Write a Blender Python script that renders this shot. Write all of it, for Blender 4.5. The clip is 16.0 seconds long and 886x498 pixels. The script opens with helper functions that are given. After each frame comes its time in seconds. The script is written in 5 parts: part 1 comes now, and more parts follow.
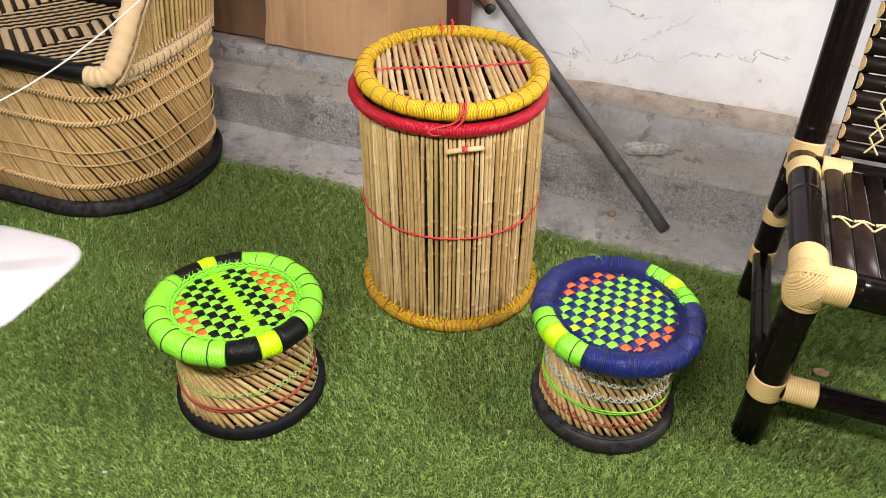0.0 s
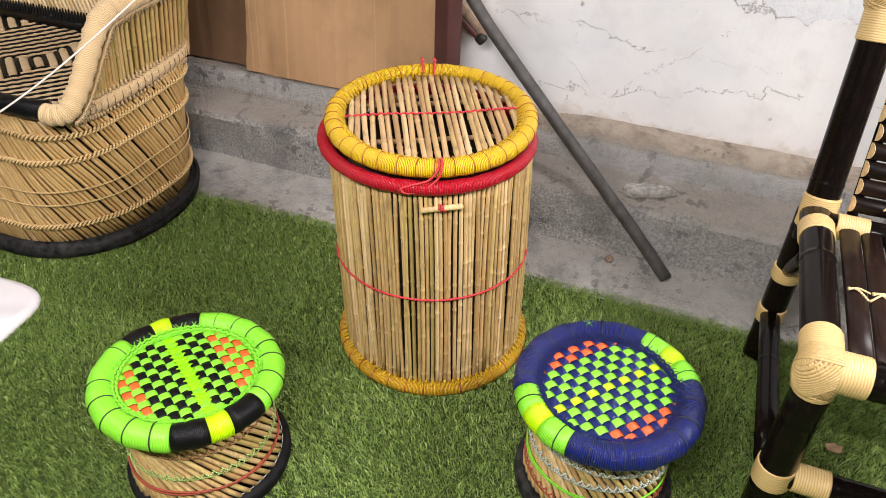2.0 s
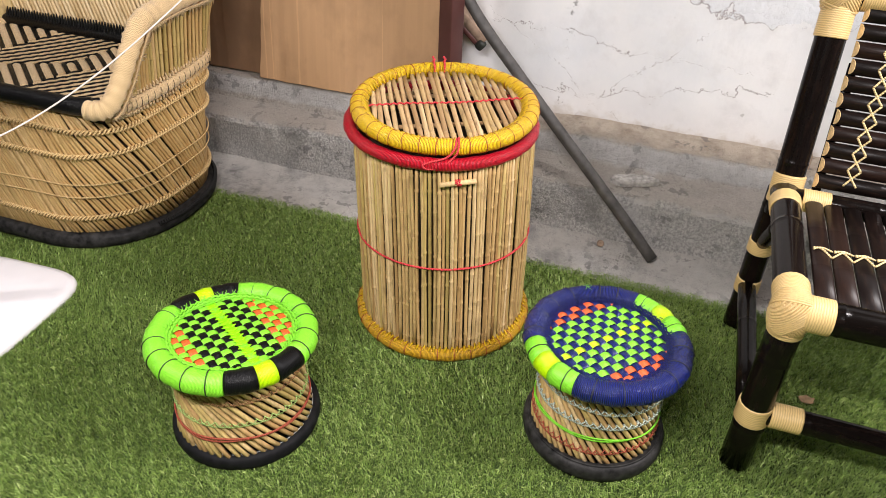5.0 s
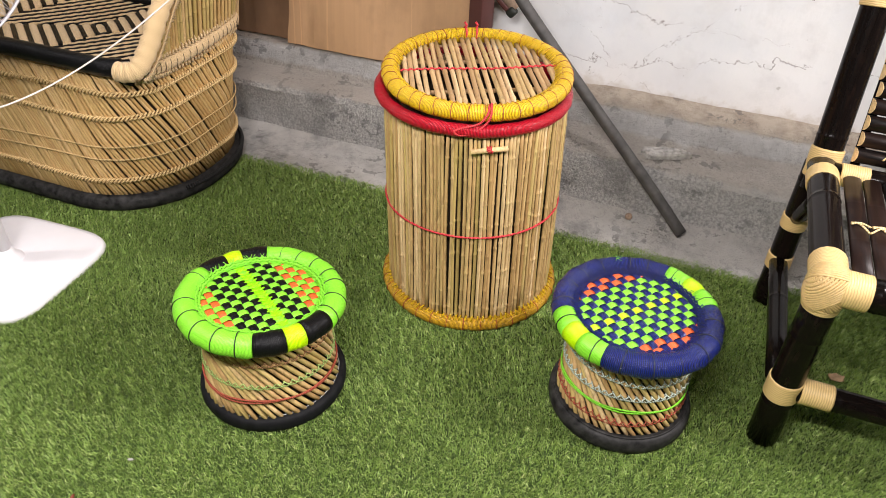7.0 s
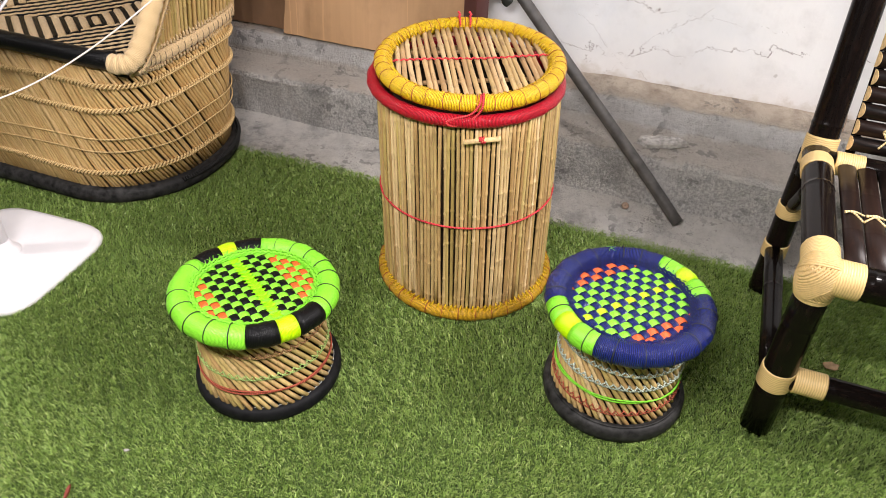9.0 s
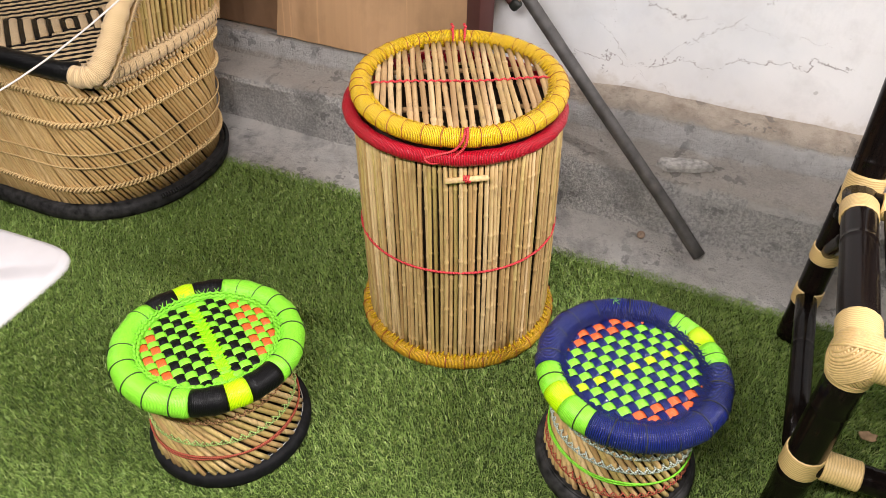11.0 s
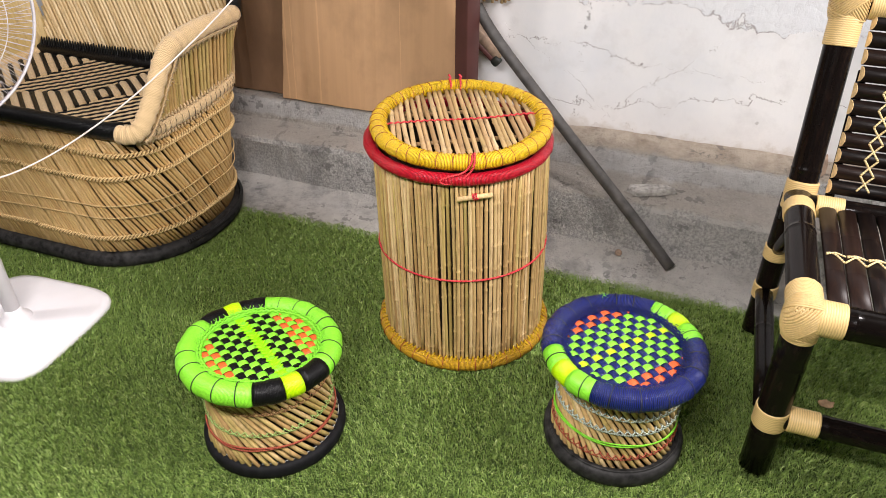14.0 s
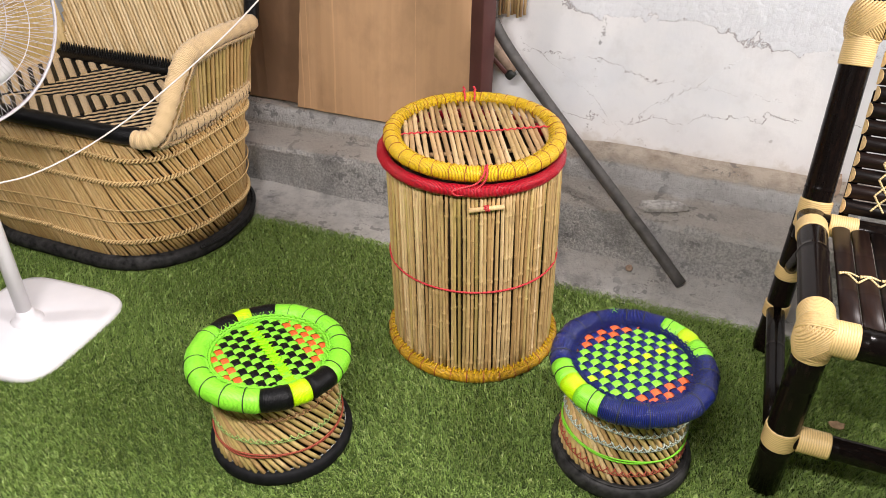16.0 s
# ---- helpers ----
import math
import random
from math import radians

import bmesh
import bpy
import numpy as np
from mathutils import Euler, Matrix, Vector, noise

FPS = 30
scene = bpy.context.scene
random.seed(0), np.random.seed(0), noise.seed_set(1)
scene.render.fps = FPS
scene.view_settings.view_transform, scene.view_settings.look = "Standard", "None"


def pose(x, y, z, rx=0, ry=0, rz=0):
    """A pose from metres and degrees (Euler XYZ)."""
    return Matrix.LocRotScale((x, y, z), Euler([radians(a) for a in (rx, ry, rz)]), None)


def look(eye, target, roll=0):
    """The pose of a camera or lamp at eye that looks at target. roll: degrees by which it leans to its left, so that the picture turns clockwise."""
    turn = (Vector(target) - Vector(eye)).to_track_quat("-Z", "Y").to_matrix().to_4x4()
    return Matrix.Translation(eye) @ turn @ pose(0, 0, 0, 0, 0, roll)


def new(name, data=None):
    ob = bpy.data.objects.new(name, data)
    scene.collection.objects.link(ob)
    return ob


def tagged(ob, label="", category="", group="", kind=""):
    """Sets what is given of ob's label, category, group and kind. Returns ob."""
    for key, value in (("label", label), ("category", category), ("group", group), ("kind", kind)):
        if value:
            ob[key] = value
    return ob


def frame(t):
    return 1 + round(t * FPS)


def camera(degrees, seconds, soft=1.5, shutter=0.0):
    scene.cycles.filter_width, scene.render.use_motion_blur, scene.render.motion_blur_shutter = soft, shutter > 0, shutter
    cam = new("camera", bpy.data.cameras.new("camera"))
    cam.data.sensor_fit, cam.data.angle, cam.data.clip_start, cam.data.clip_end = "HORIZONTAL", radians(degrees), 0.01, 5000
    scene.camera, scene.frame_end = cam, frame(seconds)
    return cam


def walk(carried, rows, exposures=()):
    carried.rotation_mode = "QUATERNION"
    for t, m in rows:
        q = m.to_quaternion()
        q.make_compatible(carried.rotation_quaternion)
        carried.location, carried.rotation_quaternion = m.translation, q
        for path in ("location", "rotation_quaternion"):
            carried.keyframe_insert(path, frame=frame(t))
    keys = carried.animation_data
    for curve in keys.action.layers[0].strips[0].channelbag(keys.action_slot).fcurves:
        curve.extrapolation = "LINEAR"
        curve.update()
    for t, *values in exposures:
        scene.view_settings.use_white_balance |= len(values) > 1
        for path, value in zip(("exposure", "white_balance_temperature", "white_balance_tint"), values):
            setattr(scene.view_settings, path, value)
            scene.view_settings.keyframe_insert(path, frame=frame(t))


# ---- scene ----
cam = camera(61.7, 16.0, soft=0.5)
PATH = [
    (0, (0.138, 0.126, 1.355), (-0.382, 1.638, 0.154), 1.9),
    (0.5, (0.145, 0.272, 1.352), (-0.41, 1.755, 0.129), 1.7),
    (1, (0.159, 0.422, 1.339), (-0.416, 1.884, 0.102), 1.8),
    (1.5, (0.147, 0.434, 1.347), (-0.425, 1.908, 0.122), 2.0),
    (2, (0.135, 0.34, 1.374), (-0.41, 1.846, 0.175), 1.9),
    (2.5, (0.143, 0.215, 1.382), (-0.368, 1.754, 0.212), 1.6),
    (3, (0.137, 0.13, 1.391), (-0.345, 1.695, 0.244), 1.5),
    (3.5, (0.138, 0.099, 1.389), (-0.331, 1.679, 0.256), 1.8),
    (4, (0.137, 0.095, 1.387), (-0.339, 1.673, 0.256), 2.1),
    (6.5, (0.124, 0.092, 1.367), (-0.423, 1.617, 0.195), 2.3),
    (7, (0.111, 0.086, 1.361), (-0.425, 1.597, 0.166), 2.7),
    (7.5, (0.114, 0.106, 1.36), (-0.403, 1.609, 0.147), 3.0),
    (8, (0.119, 0.104, 1.349), (-0.392, 1.6, 0.124), 2.8),
    (8.5, (0.124, 0.1, 1.365), (-0.388, 1.597, 0.141), 2.7),
    (8.7, (0.136, 0.094, 1.366), (-0.387, 1.593, 0.149), 2.5),
    (10.8, (0.131, 0.317, 1.357), (-0.472, 1.743, 0.091), 1.5),
    (11, (0.144, 0.374, 1.358), (-0.465, 1.799, 0.094), 1.3),
    (11.5, (0.166, 0.444, 1.367), (-0.448, 1.868, 0.103), 0.6),
    (12, (0.168, 0.387, 1.369), (-0.44, 1.827, 0.121), 0.2),
    (12.5, (0.139, 0.214, 1.379), (-0.448, 1.688, 0.161), 0.3),
    (13, (0.136, 0.084, 1.385), (-0.439, 1.591, 0.202), 0.2),
    (13.5, (0.151, 0.054, 1.401), (-0.419, 1.592, 0.257), 0.2),
    (14, (0.162, 0.06, 1.413), (-0.414, 1.619, 0.3), 0.0),
    (14.5, (0.17, 0.062, 1.415), (-0.421, 1.632, 0.326), 0.0),
    (15, (0.169, 0.066, 1.411), (-0.431, 1.637, 0.33), 0.3),
    (15.5, (0.158, 0.055, 1.407), (-0.441, 1.627, 0.326), 0.7),
    (16, (0.161, 0.055, 1.41), (-0.446, 1.622, 0.326), 0.8),
]
walk(cam, [(t, look(eye, target, roll)) for t, eye, target, roll in PATH],
     exposures=[(0, 0.0), (1.5, -0.05), (4, -0.05), (6.5, -0.02), (8.5, 0.04), (11, -0.04), (13.5, -0.05), (16, -0.08)])

# ---- light ----
world = bpy.data.worlds.new("room_air")
scene.world = world
world.use_nodes = True
world.node_tree.nodes["Background"].inputs[0].default_value = (0.9, 0.95, 1.0, 1)
world.node_tree.nodes["Background"].inputs[1].default_value = 0.005


def lamp(name, eye, target, watts, size_x, size_y, colour):
    data = bpy.data.lights.new(name, "AREA")
    data.shape, data.size, data.size_y = "RECTANGLE", size_x, size_y
    data.energy, data.color = watts, colour
    ob = new(name, data)
    ob.matrix_world = look(eye, target)
    return ob


WARM = (1.0, 0.935, 0.935)
# Added weak fill for the right of the wall; no lamp known there.
lamp("tube_light_wall", (1.9, 2.10, 2.3), (0.2, 2.1, 0.3), 4, 1.2, 0.10, WARM)
lamp("tube_light_front", (-0.30, 0.02, 2.05), (-0.33, 0.26, 0.1), 80, 1.2, 0.10, WARM)
lamp("tube_light_key", (1.90, 1.50, 2.20), (0.0, 1.2, 0.0), 94, 0.14, 1.1, WARM)
lamp("tube_light_left", (-2.30, 0.75, 2.40), (-0.7, 1.6, 0.3), 29, 0.14, 1.3, WARM)


# ---- materials ----
class Nodes:
    def __init__(self, name, rough=0.6, metal=0.0):
        self.mat = bpy.data.materials.new(name)
        self.mat.use_nodes = True
        self.t = self.mat.node_tree
        self.b = self.t.nodes["Principled BSDF"]
        self.b.inputs["Roughness"].default_value = rough
        self.b.inputs["Metallic"].default_value = metal

    def n(self, kind, **kw):
        node = self.t.nodes.new(kind)
        for k, v in kw.items():
            node.inputs[k].default_value = v
        return node

    def link(self, a, b):
        self.t.links.new(a, b)

    def coords(self, which="Object", scale=(1, 1, 1)):
        c = self.t.nodes.new("ShaderNodeTexCoord")
        m = self.t.nodes.new("ShaderNodeMapping")
        m.inputs["Scale"].default_value = scale
        self.link(c.outputs[which], m.inputs["Vector"])
        return m.outputs["Vector"]

    def noise(self, vec, scale, detail=4, rough=0.55):
        x = self.n("ShaderNodeTexNoise", Scale=scale, Detail=detail, Roughness=rough)
        self.link(vec, x.inputs["Vector"])
        return x.outputs["Fac"]

    def ramp(self, fac, stops):
        r = self.t.nodes.new("ShaderNodeValToRGB")
        els = r.color_ramp.elements
        while len(els) < len(stops):
            els.new(0.5)
        for e, (p, c) in zip(els, stops):
            e.position = p
            e.color = (*c, 1) if len(c) == 3 else c
        self.link(fac, r.inputs[0])
        return r.outputs[0]

    def mix(self, fac, a, b, mode="MIX"):
        m = self.t.nodes.new("ShaderNodeMix")
        m.data_type, m.blend_type = "RGBA", mode
        for sock, v in ((m.inputs[0], fac), (m.inputs[6], a), (m.inputs[7], b)):
            if isinstance(v, (int, float)):
                sock.default_value = v
            elif isinstance(v, tuple):
                sock.default_value = (*v, 1)
            else:
                self.link(v, sock)
        return m.outputs[2]

    def math(self, op, a, b=0.0, c=0.0):
        m = self.t.nodes.new("ShaderNodeMath")
        m.operation = op
        for sock, v in zip(m.inputs, (a, b, c)):
            if isinstance(v, (int, float)):
                sock.default_value = v
            else:
                self.link(v, sock)
        return m.outputs[0]

    def step(self, value, a, b):
        """0 at a, 1 at b, smooth between."""
        r = self.t.nodes.new("ShaderNodeMapRange")
        r.interpolation_type = "SMOOTHSTEP"
        self.link(value, r.inputs[0])
        r.inputs[1].default_value, r.inputs[2].default_value = min(a, b), max(a, b)
        r.inputs[3].default_value, r.inputs[4].default_value = (0, 1) if a < b else (1, 0)
        return r.outputs[0]

    def bump(self, height, strength=0.3, distance=0.002):
        b = self.n("ShaderNodeBump", Strength=strength, Distance=distance)
        self.link(height, b.inputs["Height"])
        self.link(b.outputs[0], self.b.inputs["Normal"])

    def colour(self, sock):
        self.link(sock, self.b.inputs["Base Color"])

    def random(self):
        return self.t.nodes.new("ShaderNodeObjectInfo").outputs["Random"]

    def island(self):
        return self.t.nodes.new("ShaderNodeNewGeometry").outputs["Random Per Island"]


def plain(name, c, rough=0.5, metal=0.0, vary=0.15, scale=30, bump=0.1, dist=0.001):
    m = Nodes(name, rough, metal)
    v = m.coords()
    f = m.noise(v, scale, 5)
    g = m.noise(v, scale * 0.13, 3)
    dark = tuple(x * (1 - vary * 1.6) for x in c)
    light = tuple(min(1, x * (1 + vary)) for x in c)
    a = m.ramp(f, [(0.3, dark), (0.7, light)])
    m.colour(m.mix(m.ramp(g, [(0.35, (0, 0, 0)), (0.7, (0.5, 0.5, 0.5))]), a, tuple(x * (1 - vary) for x in c)))
    m.bump(f, bump, dist)
    return m.mat


def bamboo(name, stops, stain, rough=0.45, spec=0.5):
    """Dried cane: streaks along the stick, a different tone for every stick, dark specks."""
    m = Nodes(name, rough)
    v = m.coords("Object", (1, 1, 1))
    rnd = m.random()
    off = m.t.nodes.new("ShaderNodeVectorMath")
    off.operation = "ADD"
    comb = m.t.nodes.new("ShaderNodeCombineXYZ")
    m.link(m.math("MULTIPLY", rnd, 37.0), comb.inputs[2])
    m.link(v, off.inputs[0])
    m.link(comb.outputs[0], off.inputs[1])
    st = m.t.nodes.new("ShaderNodeMapping")
    st.inputs["Scale"].default_value = (170, 170, 7)
    m.link(off.outputs[0], st.inputs["Vector"])
    streak = m.noise(st.outputs[0], 1.0, 4)
    blot = m.t.nodes.new("ShaderNodeMapping")
    blot.inputs["Scale"].default_value = (90, 90, 22)
    m.link(off.outputs[0], blot.inputs["Vector"])
    patch = m.noise(blot.outputs[0], 1.0, 5, 0.65)
    base = m.ramp(rnd, stops)
    c = m.mix(m.ramp(streak, [(0.35, (0, 0, 0)), (0.65, (0.55, 0.55, 0.55))]), base, stops[0][1])
    c = m.mix(m.ramp(patch, [(0.52, (0, 0, 0)), (0.72, (0.75, 0.75, 0.75))]), c, stain)
    m.colour(c)
    m.bump(streak, 0.25, 0.001)
    m.b.inputs["Specular IOR Level"].default_value = spec
    return m.mat


def wrapped(name, c, dark, rough=0.45, period=0.003, depth=0.0015, crest_light=0.3, sheen=0.0, spec=0.5, stray=1.2):
    """Cord wound round a tube: fine ridges across its run (UV x is metres along the run)."""
    m = Nodes(name, rough)
    uv = m.coords("UV")
    w = m.n("ShaderNodeTexWave", Scale=0.314 / period, Distortion=stray, Detail=2.0)
    w.inputs["Detail Scale"].default_value = 0.6
    w.bands_direction = "X"
    m.link(uv, w.inputs["Vector"])
    uv2 = m.coords("UV", (1 / period * 0.9, 14, 1))
    f = m.noise(uv2, 1.0, 3)
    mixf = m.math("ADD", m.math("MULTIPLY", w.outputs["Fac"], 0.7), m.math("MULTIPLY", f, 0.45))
    # Groove shade and ridge highlights are put into the colour, following the bump.
    m.colour(m.ramp(mixf, [(0.22, dark), (0.58, c), (0.95, tuple(min(1, x * (1 + crest_light)) for x in c))]))
    m.bump(mixf, 0.9, depth)
    m.b.inputs["Sheen Weight"].default_value = sheen
    m.b.inputs["Specular IOR Level"].default_value = spec
    return m.mat


CANE = bamboo("cane_pale", [(0.0, (0.38, 0.23, 0.09)), (0.3, (0.64, 0.43, 0.19)), (0.7, (0.56, 0.40, 0.17)), (1.0, (0.80, 0.60, 0.33))], (0.22, 0.13, 0.06))
CANE_LID = bamboo("cane_lid", [(0.0, (0.36, 0.22, 0.10)), (0.4, (0.62, 0.42, 0.21)), (0.75, (0.52, 0.37, 0.16)), (1.0, (0.72, 0.53, 0.30))], (0.17, 0.10, 0.06))
# Golden cane, its tone lowered to carry the shade on the armchair's front.
CANE_SOFA = bamboo("cane_golden_shaded", [(0.0, (0.46, 0.28, 0.10)), (0.4, (0.61, 0.41, 0.17)), (0.75, (0.56, 0.38, 0.15)), (1.0, (0.67, 0.47, 0.23))], (0.36, 0.22, 0.09))
CANE_GREEN = bamboo("cane_greenish", [(0.0, (0.42, 0.30, 0.10)), (0.5, (0.52, 0.38, 0.14)), (1.0, (0.60, 0.44, 0.18))], (0.28, 0.18, 0.07))
CANE_BACK = bamboo("cane_cream", [(0.0, (0.66, 0.48, 0.24)), (0.5, (0.78, 0.60, 0.34)), (1.0, (0.82, 0.66, 0.40))], (0.45, 0.30, 0.13))
STAINED = bamboo("cane_black_stained", [(0.0, (0.004, 0.003, 0.0025)), (0.6, (0.006, 0.004, 0.0035)), (1.0, (0.011, 0.007, 0.006))], (0.014, 0.008, 0.006), 0.20, 0.15)
STAINED_SLAT = bamboo("slat_black_stained", [(0.0, (0.006, 0.004, 0.0035)), (0.6, (0.013, 0.007, 0.006)), (1.0, (0.024, 0.012, 0.009))], (0.032, 0.016, 0.010), 0.36, 0.18)
CUT_END = plain("cut_cane_end", (0.72, 0.50, 0.24), 0.7, vary=0.25, scale=120)
# Near-black brown that paints the shade seen through gaps between canes.
GAP_SHADE = plain("cane_gap_shade", (0.045, 0.026, 0.012), 0.9, vary=0.4, scale=60)
RATTAN = wrapped("split_rattan", (0.67, 0.48, 0.21), (0.53, 0.36, 0.14), 0.42, 0.0050, 0.0006, 0.12, 0.0, 0.5, 3.0)
RATTAN_PLAIN = plain("rattan_strip", (0.60, 0.42, 0.18), 0.42, vary=0.12, scale=160, bump=0.2)
RATTAN_WHITE = wrapped("rattan_lacing", (0.78, 0.62, 0.32), (0.5, 0.36, 0.15), 0.45, 0.006, 0.001, 0.15)
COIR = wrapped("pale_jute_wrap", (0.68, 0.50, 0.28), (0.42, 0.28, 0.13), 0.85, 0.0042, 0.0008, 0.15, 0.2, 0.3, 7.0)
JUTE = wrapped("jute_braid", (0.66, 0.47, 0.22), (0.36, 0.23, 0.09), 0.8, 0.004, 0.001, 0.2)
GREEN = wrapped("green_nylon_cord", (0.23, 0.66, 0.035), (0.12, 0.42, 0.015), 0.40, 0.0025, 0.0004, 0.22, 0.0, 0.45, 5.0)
LIME = wrapped("lime_nylon_cord", (0.50, 0.86, 0.0), (0.34, 0.62, 0.0), 0.4, 0.0025, 0.0010, 0.25, 0.0, 0.5, 3.0)
NEON = wrapped("neon_green_strap", (0.27, 0.84, 0.0), (0.17, 0.60, 0.0), 0.45, 0.0030, 0.0008, 0.25, 0.0, 0.5, 3.0)
LIME_STITCH = wrapped("lime_stitching", (0.36, 0.86, 0.0), (0.24, 0.66, 0.0), 0.45, 0.0030, 0.0008, 0.2, 0.0, 0.5, 3.0)
BLACK = wrapped("black_nylon_cord", (0.0035, 0.0035, 0.004), (0.001, 0.001, 0.001), 0.36, 0.0030, 0.0006, 0.7, 0.0, 0.18, 5.0)
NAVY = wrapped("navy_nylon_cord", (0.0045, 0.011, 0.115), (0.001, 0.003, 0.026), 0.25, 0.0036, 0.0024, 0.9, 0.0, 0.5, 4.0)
ORANGE = wrapped("orange_nylon_strap", (0.74, 0.115, 0.018), (0.45, 0.05, 0.008), 0.45, 0.0028, 0.0008, 0.3)
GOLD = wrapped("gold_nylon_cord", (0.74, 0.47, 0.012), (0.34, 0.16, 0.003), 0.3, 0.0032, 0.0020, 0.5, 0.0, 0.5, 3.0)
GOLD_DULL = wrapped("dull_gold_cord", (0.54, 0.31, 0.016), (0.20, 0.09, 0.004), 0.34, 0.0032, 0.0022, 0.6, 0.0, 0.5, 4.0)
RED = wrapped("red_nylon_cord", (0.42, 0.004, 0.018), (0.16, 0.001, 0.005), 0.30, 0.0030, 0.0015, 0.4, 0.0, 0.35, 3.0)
RED_STRING = wrapped("red_string", (0.62, 0.04, 0.05), (0.32, 0.012, 0.018), 0.6, 0.004, 0.001, 0.3)
RUST_STRING = wrapped("rust_string", (0.36, 0.07, 0.035), (0.16, 0.03, 0.015), 0.7, 0.004, 0.001, 0.3)
SEAM = plain("dark_seam_and_gap_shade", (0.012, 0.014, 0.010), 0.6)
SEAM_RED = plain("red_seam_thread", (0.30, 0.05, 0.02), 0.6)
GREY_STRING = wrapped("pale_grey_green_string", (0.42, 0.47, 0.40), (0.2, 0.24, 0.2), 0.7, 0.004, 0.001, 0.3)
GREEN_STRING = wrapped("pale_green_string", (0.36, 0.50, 0.16), (0.18, 0.27, 0.07), 0.7, 0.004, 0.001, 0.3)
BROWN_STRING = wrapped("brown_string", (0.42, 0.22, 0.10), (0.2, 0.1, 0.04), 0.7, 0.004, 0.001, 0.3)
RUBBER = plain("old_tyre_rubber", (0.010, 0.010, 0.011), 0.62, vary=0.4, scale=45, bump=0.3)
RUBBER_GREY = plain("dusty_tyre_rubber", (0.032, 0.031, 0.030), 0.5, vary=0.6, scale=45, bump=0.3)
for rubber in (RUBBER, RUBBER_GREY):
    rubber.node_tree.nodes["Principled BSDF"].inputs["Specular IOR Level"].default_value = 0.12
WHITE_THREAD = plain("white_stitch", (0.5, 0.5, 0.48), 0.6)
FAN_WHITE = plain("white_fan_plastic", (0.80, 0.78, 0.80), 0.28, vary=0.03, scale=8, bump=0.02)
WIRE_WHITE = plain("white_fan_wire", (0.66, 0.63, 0.66), 0.35, vary=0.03)
CORD_WHITE = plain("white_cable", (0.74, 0.66, 0.61), 0.5, vary=0.05)
PIPE = plain("grey_painted_pipe", (0.078, 0.072, 0.067), 0.55, vary=0.35, scale=25, bump=0.15)
POST_RED = plain("maroon_painted_steel", (0.085, 0.030, 0.026), 0.5, vary=0.15, scale=12)
WOOD = plain("weathered_wood", (0.34, 0.24, 0.17), 0.8, vary=0.35, scale=40, bump=0.3)
STONE = plain("broken_plaster", (0.44, 0.42, 0.39), 0.9, vary=0.35, scale=60, bump=0.5, dist=0.003)
LEAF = plain("dry_leaf", (0.40, 0.26, 0.14), 0.8, vary=0.3, scale=60)
# Invented dark grey for the unseen room sides, kept low to limit bounce.
UNSEEN_ROOM = plain("unseen_room_cement", (0.12, 0.117, 0.114), 0.9, vary=0.06, scale=4)


def cardboard(name, c):
    m = Nodes(name, 0.82)
    v = m.coords("Object", (55, 1, 1.2))
    f = m.noise(v, 1.0, 4)
    w = m.coords("Object", (5.0, 5.0, 3.0))
    g = m.noise(w, 1.0, 6, 0.62)
    a = m.ramp(f, [(0.3, tuple(x * 0.95 for x in c)), (0.7, tuple(x * 1.03 for x in c))])
    tone = m.mix(m.ramp(g, [(0.45, (0, 0, 0)), (0.62, (0.8, 0.8, 0.8))]), a, tuple(x * 0.74 for x in c))
    fold = m.n("ShaderNodeTexWave", Scale=1.1, Distortion=0.6)
    m.link(m.coords("Object", (1, 1, 0.15)), fold.inputs["Vector"])
    crease = m.ramp(fold.outputs["Fac"], [(0.0, (0, 0, 0)), (0.06, (1, 1, 1))])
    pos = m.t.nodes.new("ShaderNodeSeparateXYZ")
    m.link(m.coords(), pos.inputs[0])
    sway = m.math("ADD", pos.outputs[0], m.math("MULTIPLY", m.math("SUBTRACT", g, 0.5), 0.02))
    for at, wide in ((-0.345, 0.0022), (-0.318, 0.0016), (-0.208, 0.0030), (0.12, 0.0014)):
        line = m.math("LESS_THAN", m.math("ABSOLUTE", m.math("SUBTRACT", sway, at)), m.math("MULTIPLY", f, wide * 2))
        tone = m.mix(m.math("MULTIPLY", line, 0.4), tone, tuple(min(1, x * 1.35) for x in c))
        crease = m.math("ADD", crease, m.math("MULTIPLY", line, 0.9))
    m.colour(tone)
    m.bump(m.math("ADD", m.math("MULTIPLY", f, 0.3), m.math("ADD", m.math("MULTIPLY", g, 1.5), crease)), 0.35, 0.004)
    return m.mat


CARTON = cardboard("brown_cardboard", (0.52, 0.315, 0.165))
CARTON_DARK = cardboard("dark_cardboard", (0.24, 0.135, 0.072))
CARTON_EDGE = plain("cardboard_cut_edge", (0.36, 0.22, 0.12), 0.9, vary=0.3, scale=150)


